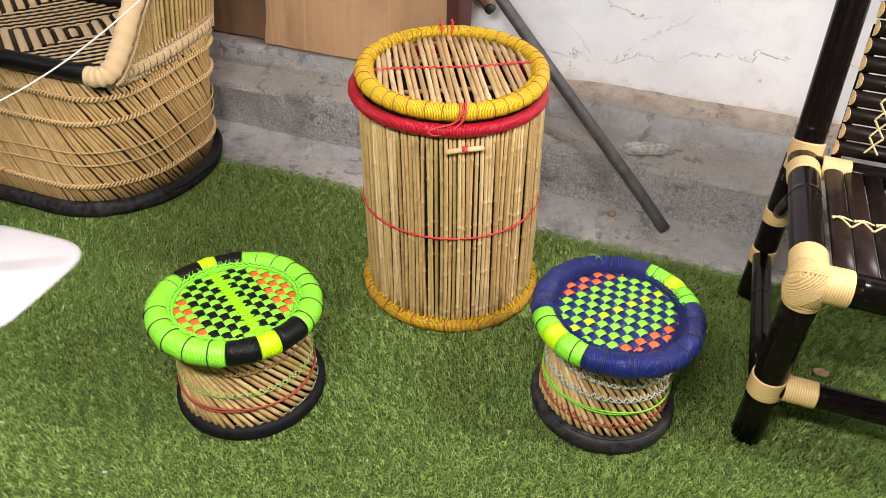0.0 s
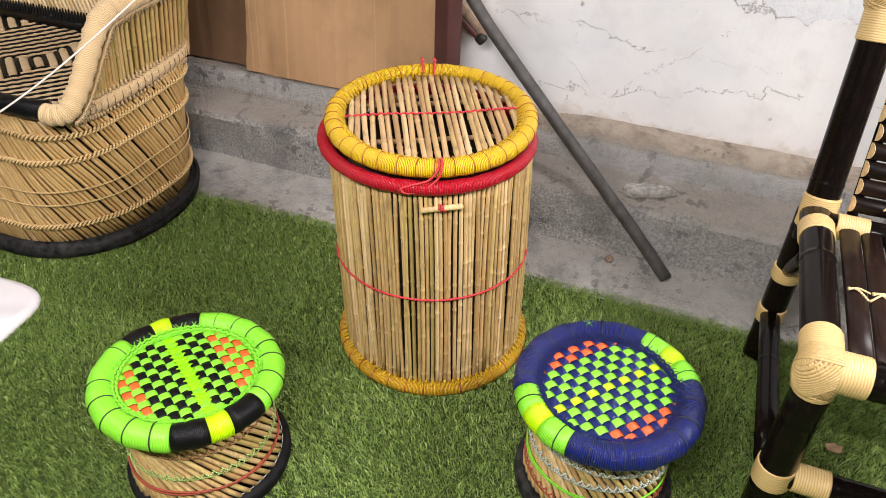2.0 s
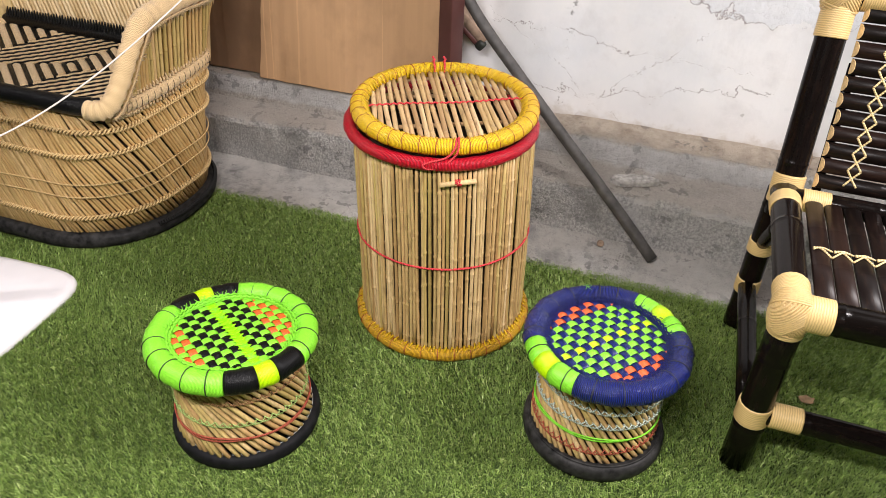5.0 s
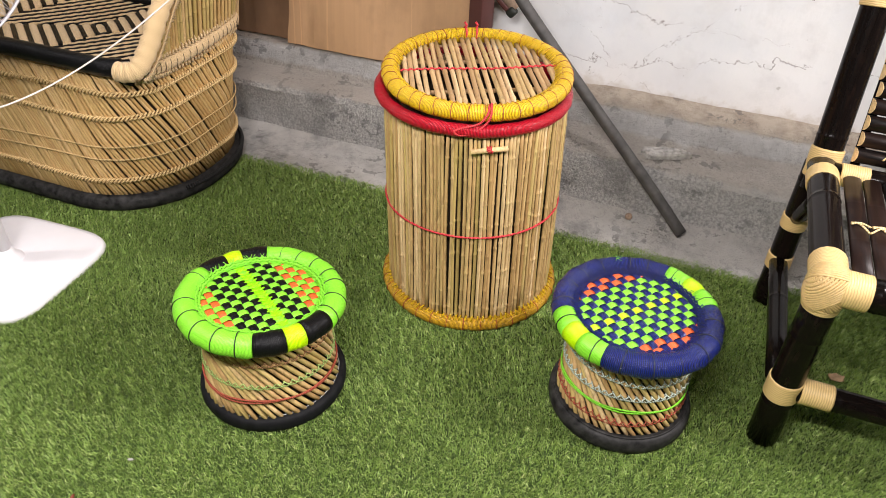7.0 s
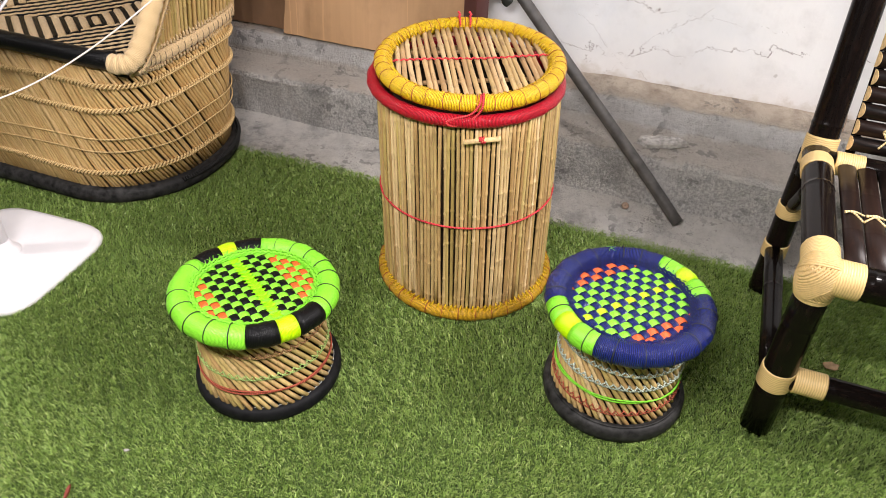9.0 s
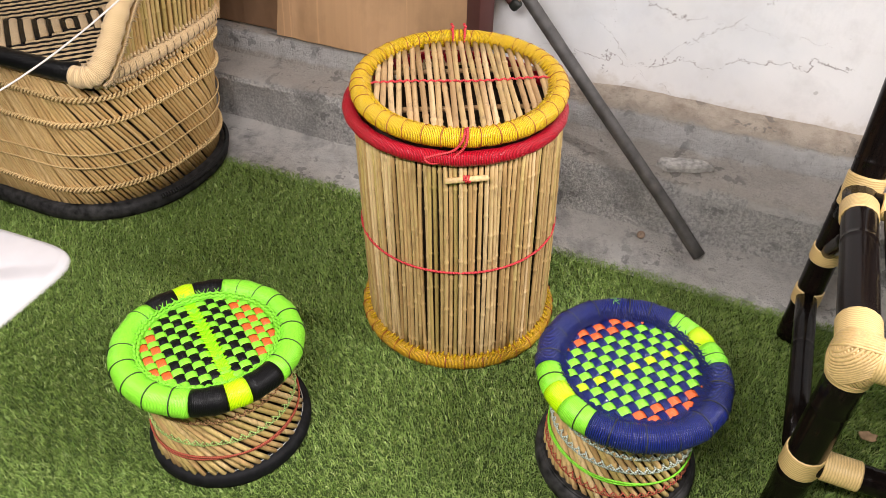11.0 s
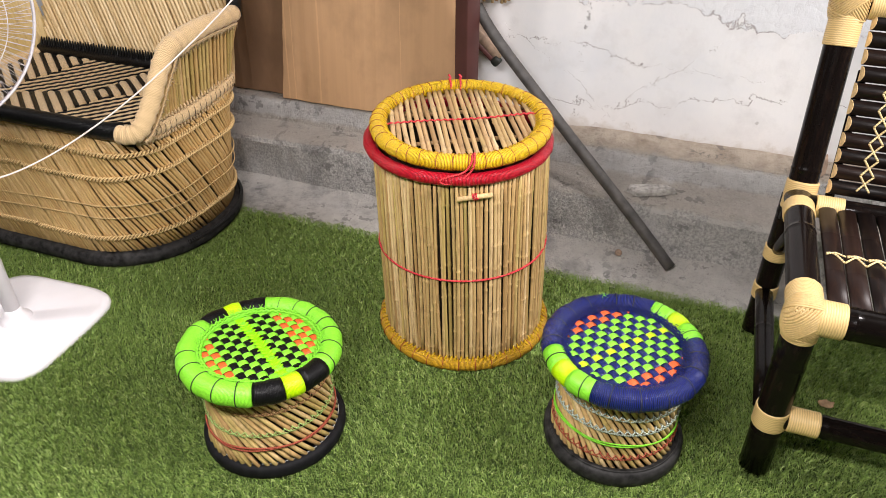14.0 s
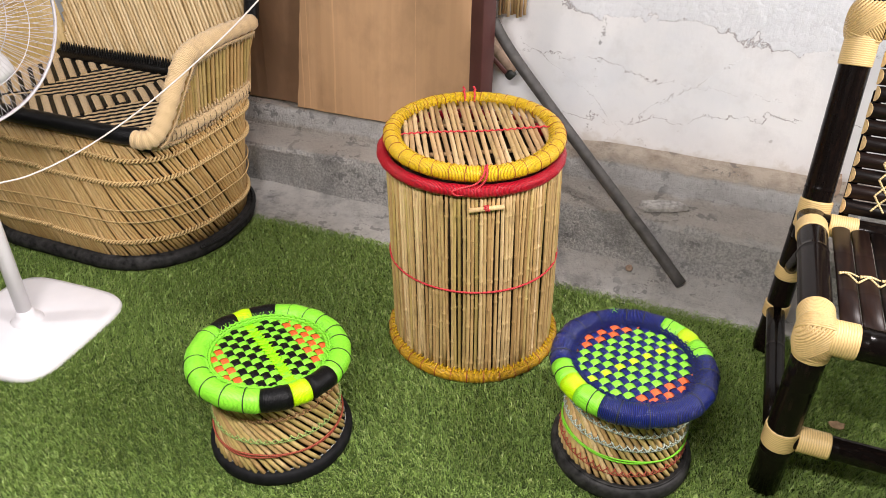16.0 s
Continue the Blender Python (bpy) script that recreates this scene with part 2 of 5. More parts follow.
def plaster():
    """Whitewashed plaster: faint blue and pink patches, chipped cracks that wander across, dirt above the ledge."""
    m = Nodes("cracked_whitewash", 0.85)
    v = m.coords()
    sep = m.t.nodes.new("ShaderNodeSeparateXYZ")
    m.link(v, sep.inputs[0])
    big = m.noise(v, 2.2, 5, 0.6)
    mid = m.noise(v, 9, 6, 0.65)
    fine = m.noise(v, 70, 4, 0.6)
    col = m.ramp(big, [(0.3, (0.66, 0.675, 0.70)), (0.5, (0.74, 0.735, 0.735)), (0.72, (0.75, 0.72, 0.71))])
    col = m.mix(m.ramp(mid, [(0.52, (0, 0, 0)), (0.72, (0.5, 0.5, 0.5))]), col, (0.57, 0.56, 0.56))
    height = m.math("ADD", m.math("MULTIPLY", mid, 0.6), m.math("MULTIPLY", fine, 0.2))
    n1 = m.n("ShaderNodeTexNoise", Scale=4.5, Detail=8.0, Roughness=0.66)
    m.link(v, n1.inputs["Vector"])
    wob = m.math("MULTIPLY", m.math("SUBTRACT", n1.outputs["Fac"], 0.5), 0.26)
    for z0, off, wid, tilt in ((0.745, 3.1, 0.0030, -0.06), (0.570, 0.4, 0.0022, -0.10), (0.435, 7.7, 0.0026, 0.12), (0.50, 12.3, 0.0022, 0.85), (0.30, 16.3, 0.0018, -0.7)):
        brk = m.n("ShaderNodeTexNoise", Scale=6.0, Detail=3.0)
        mp = m.t.nodes.new("ShaderNodeMapping")
        mp.inputs["Location"].default_value = (off, off, 0)
        m.link(v, mp.inputs["Vector"])
        m.link(mp.outputs[0], brk.inputs["Vector"])
        lift = m.math("ADD", m.math("ADD", sep.outputs[2], wob), m.math("MULTIPLY", sep.outputs[0], -tilt))
        d = m.math("ABSOLUTE", m.math("SUBTRACT", lift, z0))
        width = m.math("MULTIPLY", m.math("MAXIMUM", m.math("SUBTRACT", brk.outputs["Fac"], 0.46 if z0 < 0.7 else 0.34), 0.0), wid * 3.6)
        hit = m.math("LESS_THAN", d, width)
        col = m.mix(m.math("MULTIPLY", hit, 0.75), col, (0.17, 0.135, 0.13))
        height = m.math("SUBTRACT", height, m.math("MULTIPLY", hit, 1.0))
    over = m.math("GREATER_THAN", m.math("ADD", m.math("ADD", sep.outputs[2], wob), m.math("MULTIPLY", sep.outputs[0], 0.06)), 0.745)
    col = m.mix(m.math("MULTIPLY", over, 0.6), col, (0.65, 0.675, 0.71))
    crumple = m.n("ShaderNodeTexNoise", Scale=13.0, Detail=6.0, Roughness=0.6)
    m.link(v, crumple.inputs["Vector"])
    ridge = m.math("ABSOLUTE", m.math("SUBTRACT", crumple.outputs["Fac"], 0.5))
    col = m.mix(m.math("MULTIPLY", m.math("MULTIPLY", over, m.step(ridge, 0.012, 0.0)), 0.30), col, (0.36, 0.35, 0.37))
    height = m.math("ADD", height, m.math("MULTIPLY", m.math("MULTIPLY", over, ridge), 2.5))
    height = m.math("SUBTRACT", height, m.math("MULTIPLY", over, 0.45))
    chip = m.n("ShaderNodeTexNoise", Scale=42.0, Detail=5.0, Roughness=0.7)
    m.link(v, chip.inputs["Vector"])
    dx = m.math("ABSOLUTE", m.math("ADD", m.math("ADD", sep.outputs[0], 0.245), m.math("MULTIPLY", wob, 0.10)))
    chipped = m.math("MULTIPLY", m.math("LESS_THAN", dx, 0.020), m.math("GREATER_THAN", m.math("SUBTRACT", chip.outputs["Fac"], m.math("MULTIPLY", dx, 4.0)), 0.570))
    col = m.mix(m.math("MULTIPLY", chipped, 0.65), col, (0.13, 0.125, 0.12))
    height = m.math("SUBTRACT", height, chipped)
    pits = m.n("ShaderNodeTexVoronoi", Scale=16.0)
    m.link(v, pits.inputs["Vector"])
    pit = m.math("LESS_THAN", pits.outputs["Distance"], m.math("MULTIPLY", m.math("SUBTRACT", mid, 0.54), 0.9))
    col = m.mix(m.math("MULTIPLY", pit, 0.5), col, (0.30, 0.28, 0.26))
    foot = m.step(m.math("ADD", sep.outputs[2], m.math("MULTIPLY", mid, 0.26)), 0.480, 0.415)
    col = m.mix(m.math("MULTIPLY", foot, 0.65), col, (0.42, 0.36, 0.29))
    damp = m.step(m.math("ADD", sep.outputs[2], m.math("MULTIPLY", big, 0.30)), 0.62, 0.46)
    col = m.mix(m.math("MULTIPLY", damp, 0.25), col, (0.58, 0.53, 0.50))
    m.colour(col)
    m.bump(height, 0.45, 0.006)
    return m.mat


def concrete():
    """Rough cement: pale beige treads, damp dark blotches, and pitted risers darker by facing."""
    m = Nodes("stained_concrete", 0.85)
    v = m.coords()
    mid = m.noise(v, 14, 6, 0.7)
    fine = m.noise(v, 120, 5, 0.7)
    geo = m.t.nodes.new("ShaderNodeNewGeometry")
    sep = m.t.nodes.new("ShaderNodeSeparateXYZ")
    m.link(geo.outputs["Normal"], sep.inputs[0])
    col = m.ramp(mid, [(0.3, (0.38, 0.365, 0.342)), (0.5, (0.52, 0.498, 0.465)), (0.7, (0.61, 0.582, 0.540))])
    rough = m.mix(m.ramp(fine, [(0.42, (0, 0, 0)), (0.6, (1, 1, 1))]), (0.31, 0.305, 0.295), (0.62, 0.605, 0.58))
    # Steep faces, picked by their normal, take the fine darker mottle.
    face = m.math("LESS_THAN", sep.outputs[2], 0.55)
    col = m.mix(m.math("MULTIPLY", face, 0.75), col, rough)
    blot = m.noise(v, 4.5, 7, 0.7)
    col = m.mix(m.ramp(blot, [(0.53, (0, 0, 0)), (0.63, (0.5, 0.5, 0.5))]), col, (0.19, 0.185, 0.18))
    col = m.mix(m.ramp(m.noise(v, 7.5, 6, 0.68), [(0.54, (0, 0, 0)), (0.63, (0.6, 0.6, 0.6))]), col, (0.56, 0.545, 0.52))
    pos = m.t.nodes.new("ShaderNodeSeparateXYZ")
    m.link(v, pos.inputs[0])
    wav = m.math("ADD", pos.outputs[2], m.math("MULTIPLY", m.math("SUBTRACT", mid, 0.5), 0.035))
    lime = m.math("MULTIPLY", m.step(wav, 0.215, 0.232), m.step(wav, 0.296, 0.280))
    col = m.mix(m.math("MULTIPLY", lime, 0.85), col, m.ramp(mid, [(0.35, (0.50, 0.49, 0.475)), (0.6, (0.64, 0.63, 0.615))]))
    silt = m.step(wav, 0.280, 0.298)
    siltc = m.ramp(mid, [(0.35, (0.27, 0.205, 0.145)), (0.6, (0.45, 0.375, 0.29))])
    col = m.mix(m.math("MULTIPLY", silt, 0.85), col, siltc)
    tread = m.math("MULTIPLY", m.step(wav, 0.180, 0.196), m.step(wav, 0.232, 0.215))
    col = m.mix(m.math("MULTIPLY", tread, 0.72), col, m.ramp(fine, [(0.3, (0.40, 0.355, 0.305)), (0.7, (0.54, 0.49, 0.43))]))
    cr = m.n("ShaderNodeTexNoise", Scale=5.0, Detail=8.0, Roughness=0.7)
    m.link(v, cr.inputs["Vector"])
    crack = m.math("LESS_THAN", m.math("ABSOLUTE", m.math("SUBTRACT", cr.outputs["Fac"], 0.5)), 0.0035)
    col = m.mix(m.math("MULTIPLY", crack, 0.35), col, (0.10, 0.097, 0.093))
    chip = m.math("MULTIPLY", m.step(m.noise(v, 26, 5, 0.62), 0.555, 0.575), m.step(m.noise(v, 6.0, 3, 0.5), 0.46, 0.58))
    col = m.mix(m.math("MULTIPLY", chip, 0.50), col, (0.105, 0.102, 0.098))
    m.colour(col)
    m.bump(m.math("ADD", m.math("MULTIPLY", mid, 0.6), m.math("SUBTRACT", m.math("MULTIPLY", fine, 0.8), m.math("MULTIPLY", chip, 0.12))), 1.0, 0.020)
    return m.mat


def turf():
    m = Nodes("turf_backing", 0.95)
    v = m.coords()
    m.colour(m.ramp(m.noise(v, 160, 4), [(0.3, (0.030, 0.055, 0.010)), (0.7, (0.075, 0.125, 0.022))]))
    return m.mat


def blade():
    m = Nodes("turf_blade", 0.42)
    r = m.island()
    v = m.coords()
    col = m.ramp(r, [(0.0, (0.135, 0.225, 0.045)), (0.45, (0.255, 0.385, 0.082)), (0.8, (0.365, 0.490, 0.125)), (1.0, (0.53, 0.60, 0.25))])
    col = m.mix(m.ramp(m.noise(v, 5, 3), [(0.4, (0, 0, 0)), (0.68, (0.45, 0.45, 0.45))]), col, (0.28, 0.41, 0.11))
    col = m.mix(m.ramp(m.noise(v, 55, 3, 0.6), [(0.42, (0.22, 0.22, 0.22)), (0.58, (0, 0, 0))]), col, (0.10, 0.175, 0.030))
    m.colour(col)
    m.b.inputs["Specular IOR Level"].default_value = 0.45
    return m.mat


PLASTER, CONCRETE, TURF, BLADE = plaster(), concrete(), turf(), blade()


# ---- building helpers ----
def smooth(me, on=True):
    me.polygons.foreach_set("use_smooth", [on] * len(me.polygons))


def mesh_of(name, verts, faces, uvs=None, material=None, shade=True):
    me = bpy.data.meshes.new(name)
    me.from_pydata([tuple(v) for v in verts], [], faces)
    if uvs is not None:
        layer = me.uv_layers.new(name="UVMap")
        flat = [c for f in uvs for uv in f for c in uv]
        layer.data.foreach_set("uv", flat)
    if material is not None:
        me.materials.append(material)
    smooth(me, shade)
    return me


def part(name, what, material, parent, label=""):
    if isinstance(what, bmesh.types.BMesh):
        me = bpy.data.meshes.new(name)
        what.to_mesh(me)
        what.free()
        smooth(me)
        if material is not None:
            me.materials.append(material)
    else:
        me = what
        if material is not None and not me.materials:
            me.materials.append(material)
    ob = new(name, me)
    ob.parent = parent
    if label:
        ob["label"] = label
    return ob


def thing(name, m, label, category, group=""):
    ob = new(name)
    ob.empty_display_size = 0.05
    ob.matrix_world = m
    return tagged(ob, label, category, group)


def tube(path, r, segs=12, closed=False, caps=True, flat=1.0):
    """A tube along points. r: a number, or one for each point. UV x runs in metres along it. flat: height over width."""
    P = [Vector(p) for p in path]
    n = len(P)
    R = [r] * n if isinstance(r, (int, float)) else list(r)
    T = []
    for i in range(n):
        a = P[i - 1] if (i or closed) else P[i]
        b = P[(i + 1) % n] if (i < n - 1 or closed) else P[i]
        T.append((b - a).normalized())
    up = Vector((0, 0, 1)) if abs(T[0].z) < 0.9 else Vector((0, 1, 0))
    N = (up - T[0] * up.dot(T[0])).normalized()
    verts, run, runs = [], 0.0, []
    for i in range(n):
        if i:
            N = T[i - 1].rotation_difference(T[i]) @ N
            N = (N - T[i] * N.dot(T[i])).normalized()
            run += (P[i] - P[i - 1]).length
        runs.append(run)
        B = T[i].cross(N)
        for k in range(segs):
            a = 2 * math.pi * k / segs
            verts.append(P[i] + (N * math.cos(a) * flat + B * math.sin(a)) * R[i])
    faces, uvs = [], []
    last = n if closed else n - 1
    for i in range(last):
        j = (i + 1) % n
        u0, u1 = runs[i], (runs[j] if j else runs[i] + (P[0] - P[-1]).length)
        for k in range(segs):
            l = (k + 1) % segs
            faces.append((i * segs + k, i * segs + l, j * segs + l, j * segs + k))
            uvs.append(((u0, k / segs), (u0, (k + 1) / segs), (u1, (k + 1) / segs), (u1, k / segs)))
    if caps and not closed:
        for i, rev in ((0, True), (n - 1, False)):
            ring = [i * segs + k for k in range(segs)]
            faces.append(tuple(reversed(ring)) if rev else tuple(ring))
            uvs.append(tuple((runs[i], 0.5) for _ in ring))
    return verts, faces, uvs


def joined(pieces):
    V, F, U = [], [], []
    for v, f, u in pieces:
        o = len(V)
        V += v
        F += [tuple(i + o for i in q) for q in f]
        U += u
    return V, F, U


def tube_mesh(name, path, r, material, segs=12, closed=False, flat=1.0):
    v, f, u = tube(path, r, segs, closed, True, flat)
    return mesh_of(name, v, f, u, material)


def arc(radius, a0, a1, n, z=0.0, cx=0.0, cy=0.0):
    return [(cx + radius * math.cos(a0 + (a1 - a0) * i / n), cy + radius * math.sin(a0 + (a1 - a0) * i / n), z) for i in range(n + 1)]


def circle(radius, n, z=0.0):
    return arc(radius, 0, 2 * math.pi, n, z)[:-1]


def lathe(name, profile, segs, material):
    """A body turned round z from (radius, height) pairs in a closed loop."""
    k = len(profile)
    verts = [(r * math.cos(2 * math.pi * i / segs), r * math.sin(2 * math.pi * i / segs), z) for i in range(segs) for r, z in profile]
    faces = [(i * k + j, ((i + 1) % segs) * k + j, ((i + 1) % segs) * k + (j + 1) % k, i * k + (j + 1) % k) for i in range(segs) for j in range(k)]
    return mesh_of(name, verts, faces, None, material)


def block(sx, sy, sz, bevel=0.004, segments=2):
    bm = bmesh.new()
    bmesh.ops.create_cube(bm, size=1)
    bmesh.ops.scale(bm, vec=(sx, sy, sz), verts=bm.verts)
    if bevel:
        bmesh.ops.bevel(bm, geom=bm.edges[:], offset=bevel, segments=segments, affect="EDGES", profile=0.5)
    return bm


def stick_mesh(name, r, length, nodes, seed, material, segs=7, taper=0.0, bow=0.0, swell=1.0):
    """A cane from z = 0 to its length, with swollen joints and a slight bow."""
    rg = random.Random(seed)
    rs = []
    marks = sorted(length * (i + 0.5 + rg.uniform(-0.3, 0.3)) / max(1, nodes) for i in range(nodes))
    stops = {0.0: 1.0, length: 1.0}
    for z in marks:
        for d, s in ((-0.016, 1.0), (-0.006, 1.0), (-0.002, 1.13), (0.001, 1.16), (0.004, 0.99), (0.014, 1.0)):
            if 0 < z + d < length:
                stops[z + d] = 1 + (s - 1) * swell
    for z in (0.25, 0.5, 0.75):
        stops.setdefault(length * z, 1.0)
    ph = rg.uniform(0, 6)
    pts = []
    for z in sorted(stops):
        t = z / length
        b = bow * math.sin(math.pi * t)
        pts.append((b * math.cos(ph), b * math.sin(ph), z))
        rs.append(r * stops[z] * (1 - taper * t))
    v, f, u = tube(pts, rs, segs)
    return mesh_of(name, v, f, u, material)


def between(a, b, length, spin=0.0):
    """The pose that carries a stick of that length (along z) from a to b."""
    a, b = Vector(a), Vector(b)
    d = b - a
    q = d.to_track_quat("Z", "Y")
    return Matrix.Translation(a) @ q.to_matrix().to_4x4() @ Matrix.Rotation(spin, 4, "Z") @ Matrix.Diagonal((1, 1, d.length / length, 1))


def lay(meshes, a, b, length, parent, name, rg):
    ob = new(name, rg.choice(meshes))
    ob.parent = parent
    ob.matrix_basis = between(a, b, length, rg.uniform(0, 6.28))
    return ob


def twisted(path, r, pitch, thick, closed=True, strands=2):
    """Two strands wound round each other along a dense path."""
    P = [Vector(p) for p in path]
    n = len(P)
    out = []
    run = [0.0]
    for i in range(1, n):
        run.append(run[-1] + (P[i] - P[i - 1]).length)
    for s in range(strands):
        pts = []
        for i, p in enumerate(P):
            t = (P[(i + 1) % n] - P[i - 1]) if closed or 0 < i < n - 1 else (P[min(i + 1, n - 1)] - P[max(i - 1, 0)])
            t.normalize()
            side = Vector((0, 0, 1))
            outw = t.cross(side).normalized()
            a = 2 * math.pi * (run[i] / pitch + s / strands)
            pts.append(p + outw * math.cos(a) * r + side * math.sin(a) * r)
        out.append(tube(pts, thick, 5, closed))
    return joined(out)


BASE = -0.008


# ---- the setting ----
WALL_Y = 2.51


def slab(name, x0, x1, y0, y1, z0, z1, material, label, category):
    bm = block(x1 - x0, y1 - y0, z1 - z0, 0.0)
    me = bpy.data.meshes.new(name)
    bm.to_mesh(me)
    bm.free()
    me.materials.append(material)
    ob = new(name, me)
    ob.location = ((x0 + x1) / 2, (y0 + y1) / 2, (z0 + z1) / 2)
    return tagged(ob, label, category, kind="structure")


def wall_sheet():
    """The back wall: a plastered sheet with an uneven face, thickness behind it and a shallow break in its plane."""
    nx, nz = 150, 70
    x0, x1, z0, z1 = -3.2, 2.6, -0.05, 2.7
    verts, faces = [], []
    for j in range(nz + 1):
        for i in range(nx + 1):
            x, z = x0 + (x1 - x0) * i / nx, z0 + (z1 - z0) * (j / nz) ** 1.5
            y = WALL_Y + 0.006 * noise.noise((x * 2.3, 0, z * 2.3)) + 0.002 * noise.noise((x * 9, 5, z * 9))
            edge = -0.245 + 0.012 * noise.noise((z * 8, 0, 0))
            y -= 0.010 * (1 - min(1, max(0, (x - edge + 0.02) / 0.05)))
            verts.append((x, y, z))
    for j in range(nz):
        for i in range(nx):
            a = j * (nx + 1) + i
            faces.append((a, a + 1, a + nx + 2, a + nx + 1))
    o = len(verts)
    verts += [(x0, WALL_Y + 0.2, z0), (x1, WALL_Y + 0.2, z0), (x1, WALL_Y + 0.2, z1), (x0, WALL_Y + 0.2, z1)]
    faces.append((o + 1, o, o + 3, o + 2))
    faces.append((0, nx, o + 1, o)[::-1])
    faces.append((nz * (nx + 1), nz * (nx + 1) + nx, o + 2, o + 3))
    ob = new("wall_north", mesh_of("wall_north", verts, faces, None, PLASTER))
    tagged(ob, "cracked and chipped whitewashed plaster wall, dirty at its foot", "wall", kind="structure")


def ledge():
    """The cement step along the wall: low toe, pitted riser, tread, second riser, sloping top."""
    nx = 700
    x0, x1 = -3.2, 2.6
    verts, faces = [], []
    for i in range(nx + 1):
        x = x0 + (x1 - x0) * i / nx
        k = min(1, max(0, (x + 0.75) / 0.45))
        prof_l = [(2.02, -0.02), (2.06, -0.004), (2.16, 0.0), (2.245, 0.002), (2.272, 0.012), (2.268, 0.06), (2.262, 0.12), (2.255, 0.17), (2.262, 0.188), (2.29, 0.194), (2.33, 0.198), (2.372, 0.200),
                  (2.385, 0.206), (2.389, 0.24), (2.394, 0.275), (2.405, 0.291), (2.44, 0.297), (2.48, 0.302), (2.54, 0.31)]
        prof_r = [(2.02, -0.02), (2.06, -0.004), (2.11, 0.006), (2.16, 0.022), (2.195, 0.045), (2.212, 0.08), (2.222, 0.13), (2.232, 0.172), (2.248, 0.192), (2.29, 0.204), (2.33, 0.211), (2.362, 0.216),
                  (2.380, 0.224), (2.390, 0.25), (2.396, 0.274), (2.408, 0.292), (2.45, 0.302), (2.49, 0.312), (2.54, 0.322)]
        for j, (a, b) in enumerate(zip(prof_l, prof_r)):
            y, z = a[0] + (b[0] - a[0]) * k, a[1] + (b[1] - a[1]) * k
            w = 0.0 if j == 0 else 1.6 if j >= len(prof_l) - 2 else 1.0
            y += w * (0.010 * noise.noise((x * 3, j * 0.35, 1)) + 0.004 * noise.noise((x * 13, j * 0.9, 2)) + 0.0035 * noise.noise((x * 41, j * 1.7, 4)) + 0.002 * noise.noise((x * 90, j * 2.9, 8)))
            z += w * (0.005 * noise.noise((x * 3, j * 0.3, 7)) + 0.003 * noise.noise((x * 15, j * 0.9, 9)))
            verts.append((x, y, z))
    k = len(prof_l)
    for i in range(nx):
        for j in range(k - 1):
            a = i * k + j
            faces.append((a, a + k, a + k + 1, a + 1))
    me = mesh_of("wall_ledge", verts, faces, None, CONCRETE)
    bm = bmesh.new()
    bm.from_mesh(me)
    for e in bm.edges:
        if len(e.link_faces) == 2 and e.calc_face_angle(0) > 0.42:
            e.smooth = False
    bm.to_mesh(me)
    bm.free()
    ob = new("wall_ledge", me)
    tagged(ob, "rough grey cement ledge in two steps along the wall", "ledge", kind="structure")


wall_sheet()
ledge()
slab("floor", -3.2, 2.6, -2.2, 2.52, -0.12, -0.025, CONCRETE, "bare grey cement floor", "floor")
# Unseen walls and ceiling, added to close the room and hold bounce down.
slab("wall_west", -3.4, -3.2, -2.4, 2.71, -0.12, 2.7, UNSEEN_ROOM, "plain grey wall out of view, added to close the room and cut bounce light", "wall")
slab("wall_east", 2.6, 2.8, -2.4, 2.71, -0.12, 2.7, UNSEEN_ROOM, "plain grey wall out of view, added to close the room and cut bounce light", "wall")
slab("wall_south", -3.2, 2.6, -2.4, -2.2, -0.12, 2.7, UNSEEN_ROOM, "plain grey wall out of view, added to close the room and cut bounce light", "wall")
slab("ceiling", -3.4, 2.8, -2.4, 2.71, 2.7, 2.85, UNSEEN_ROOM, "plain grey ceiling out of view, added to close the room and cut bounce light", "ceiling")


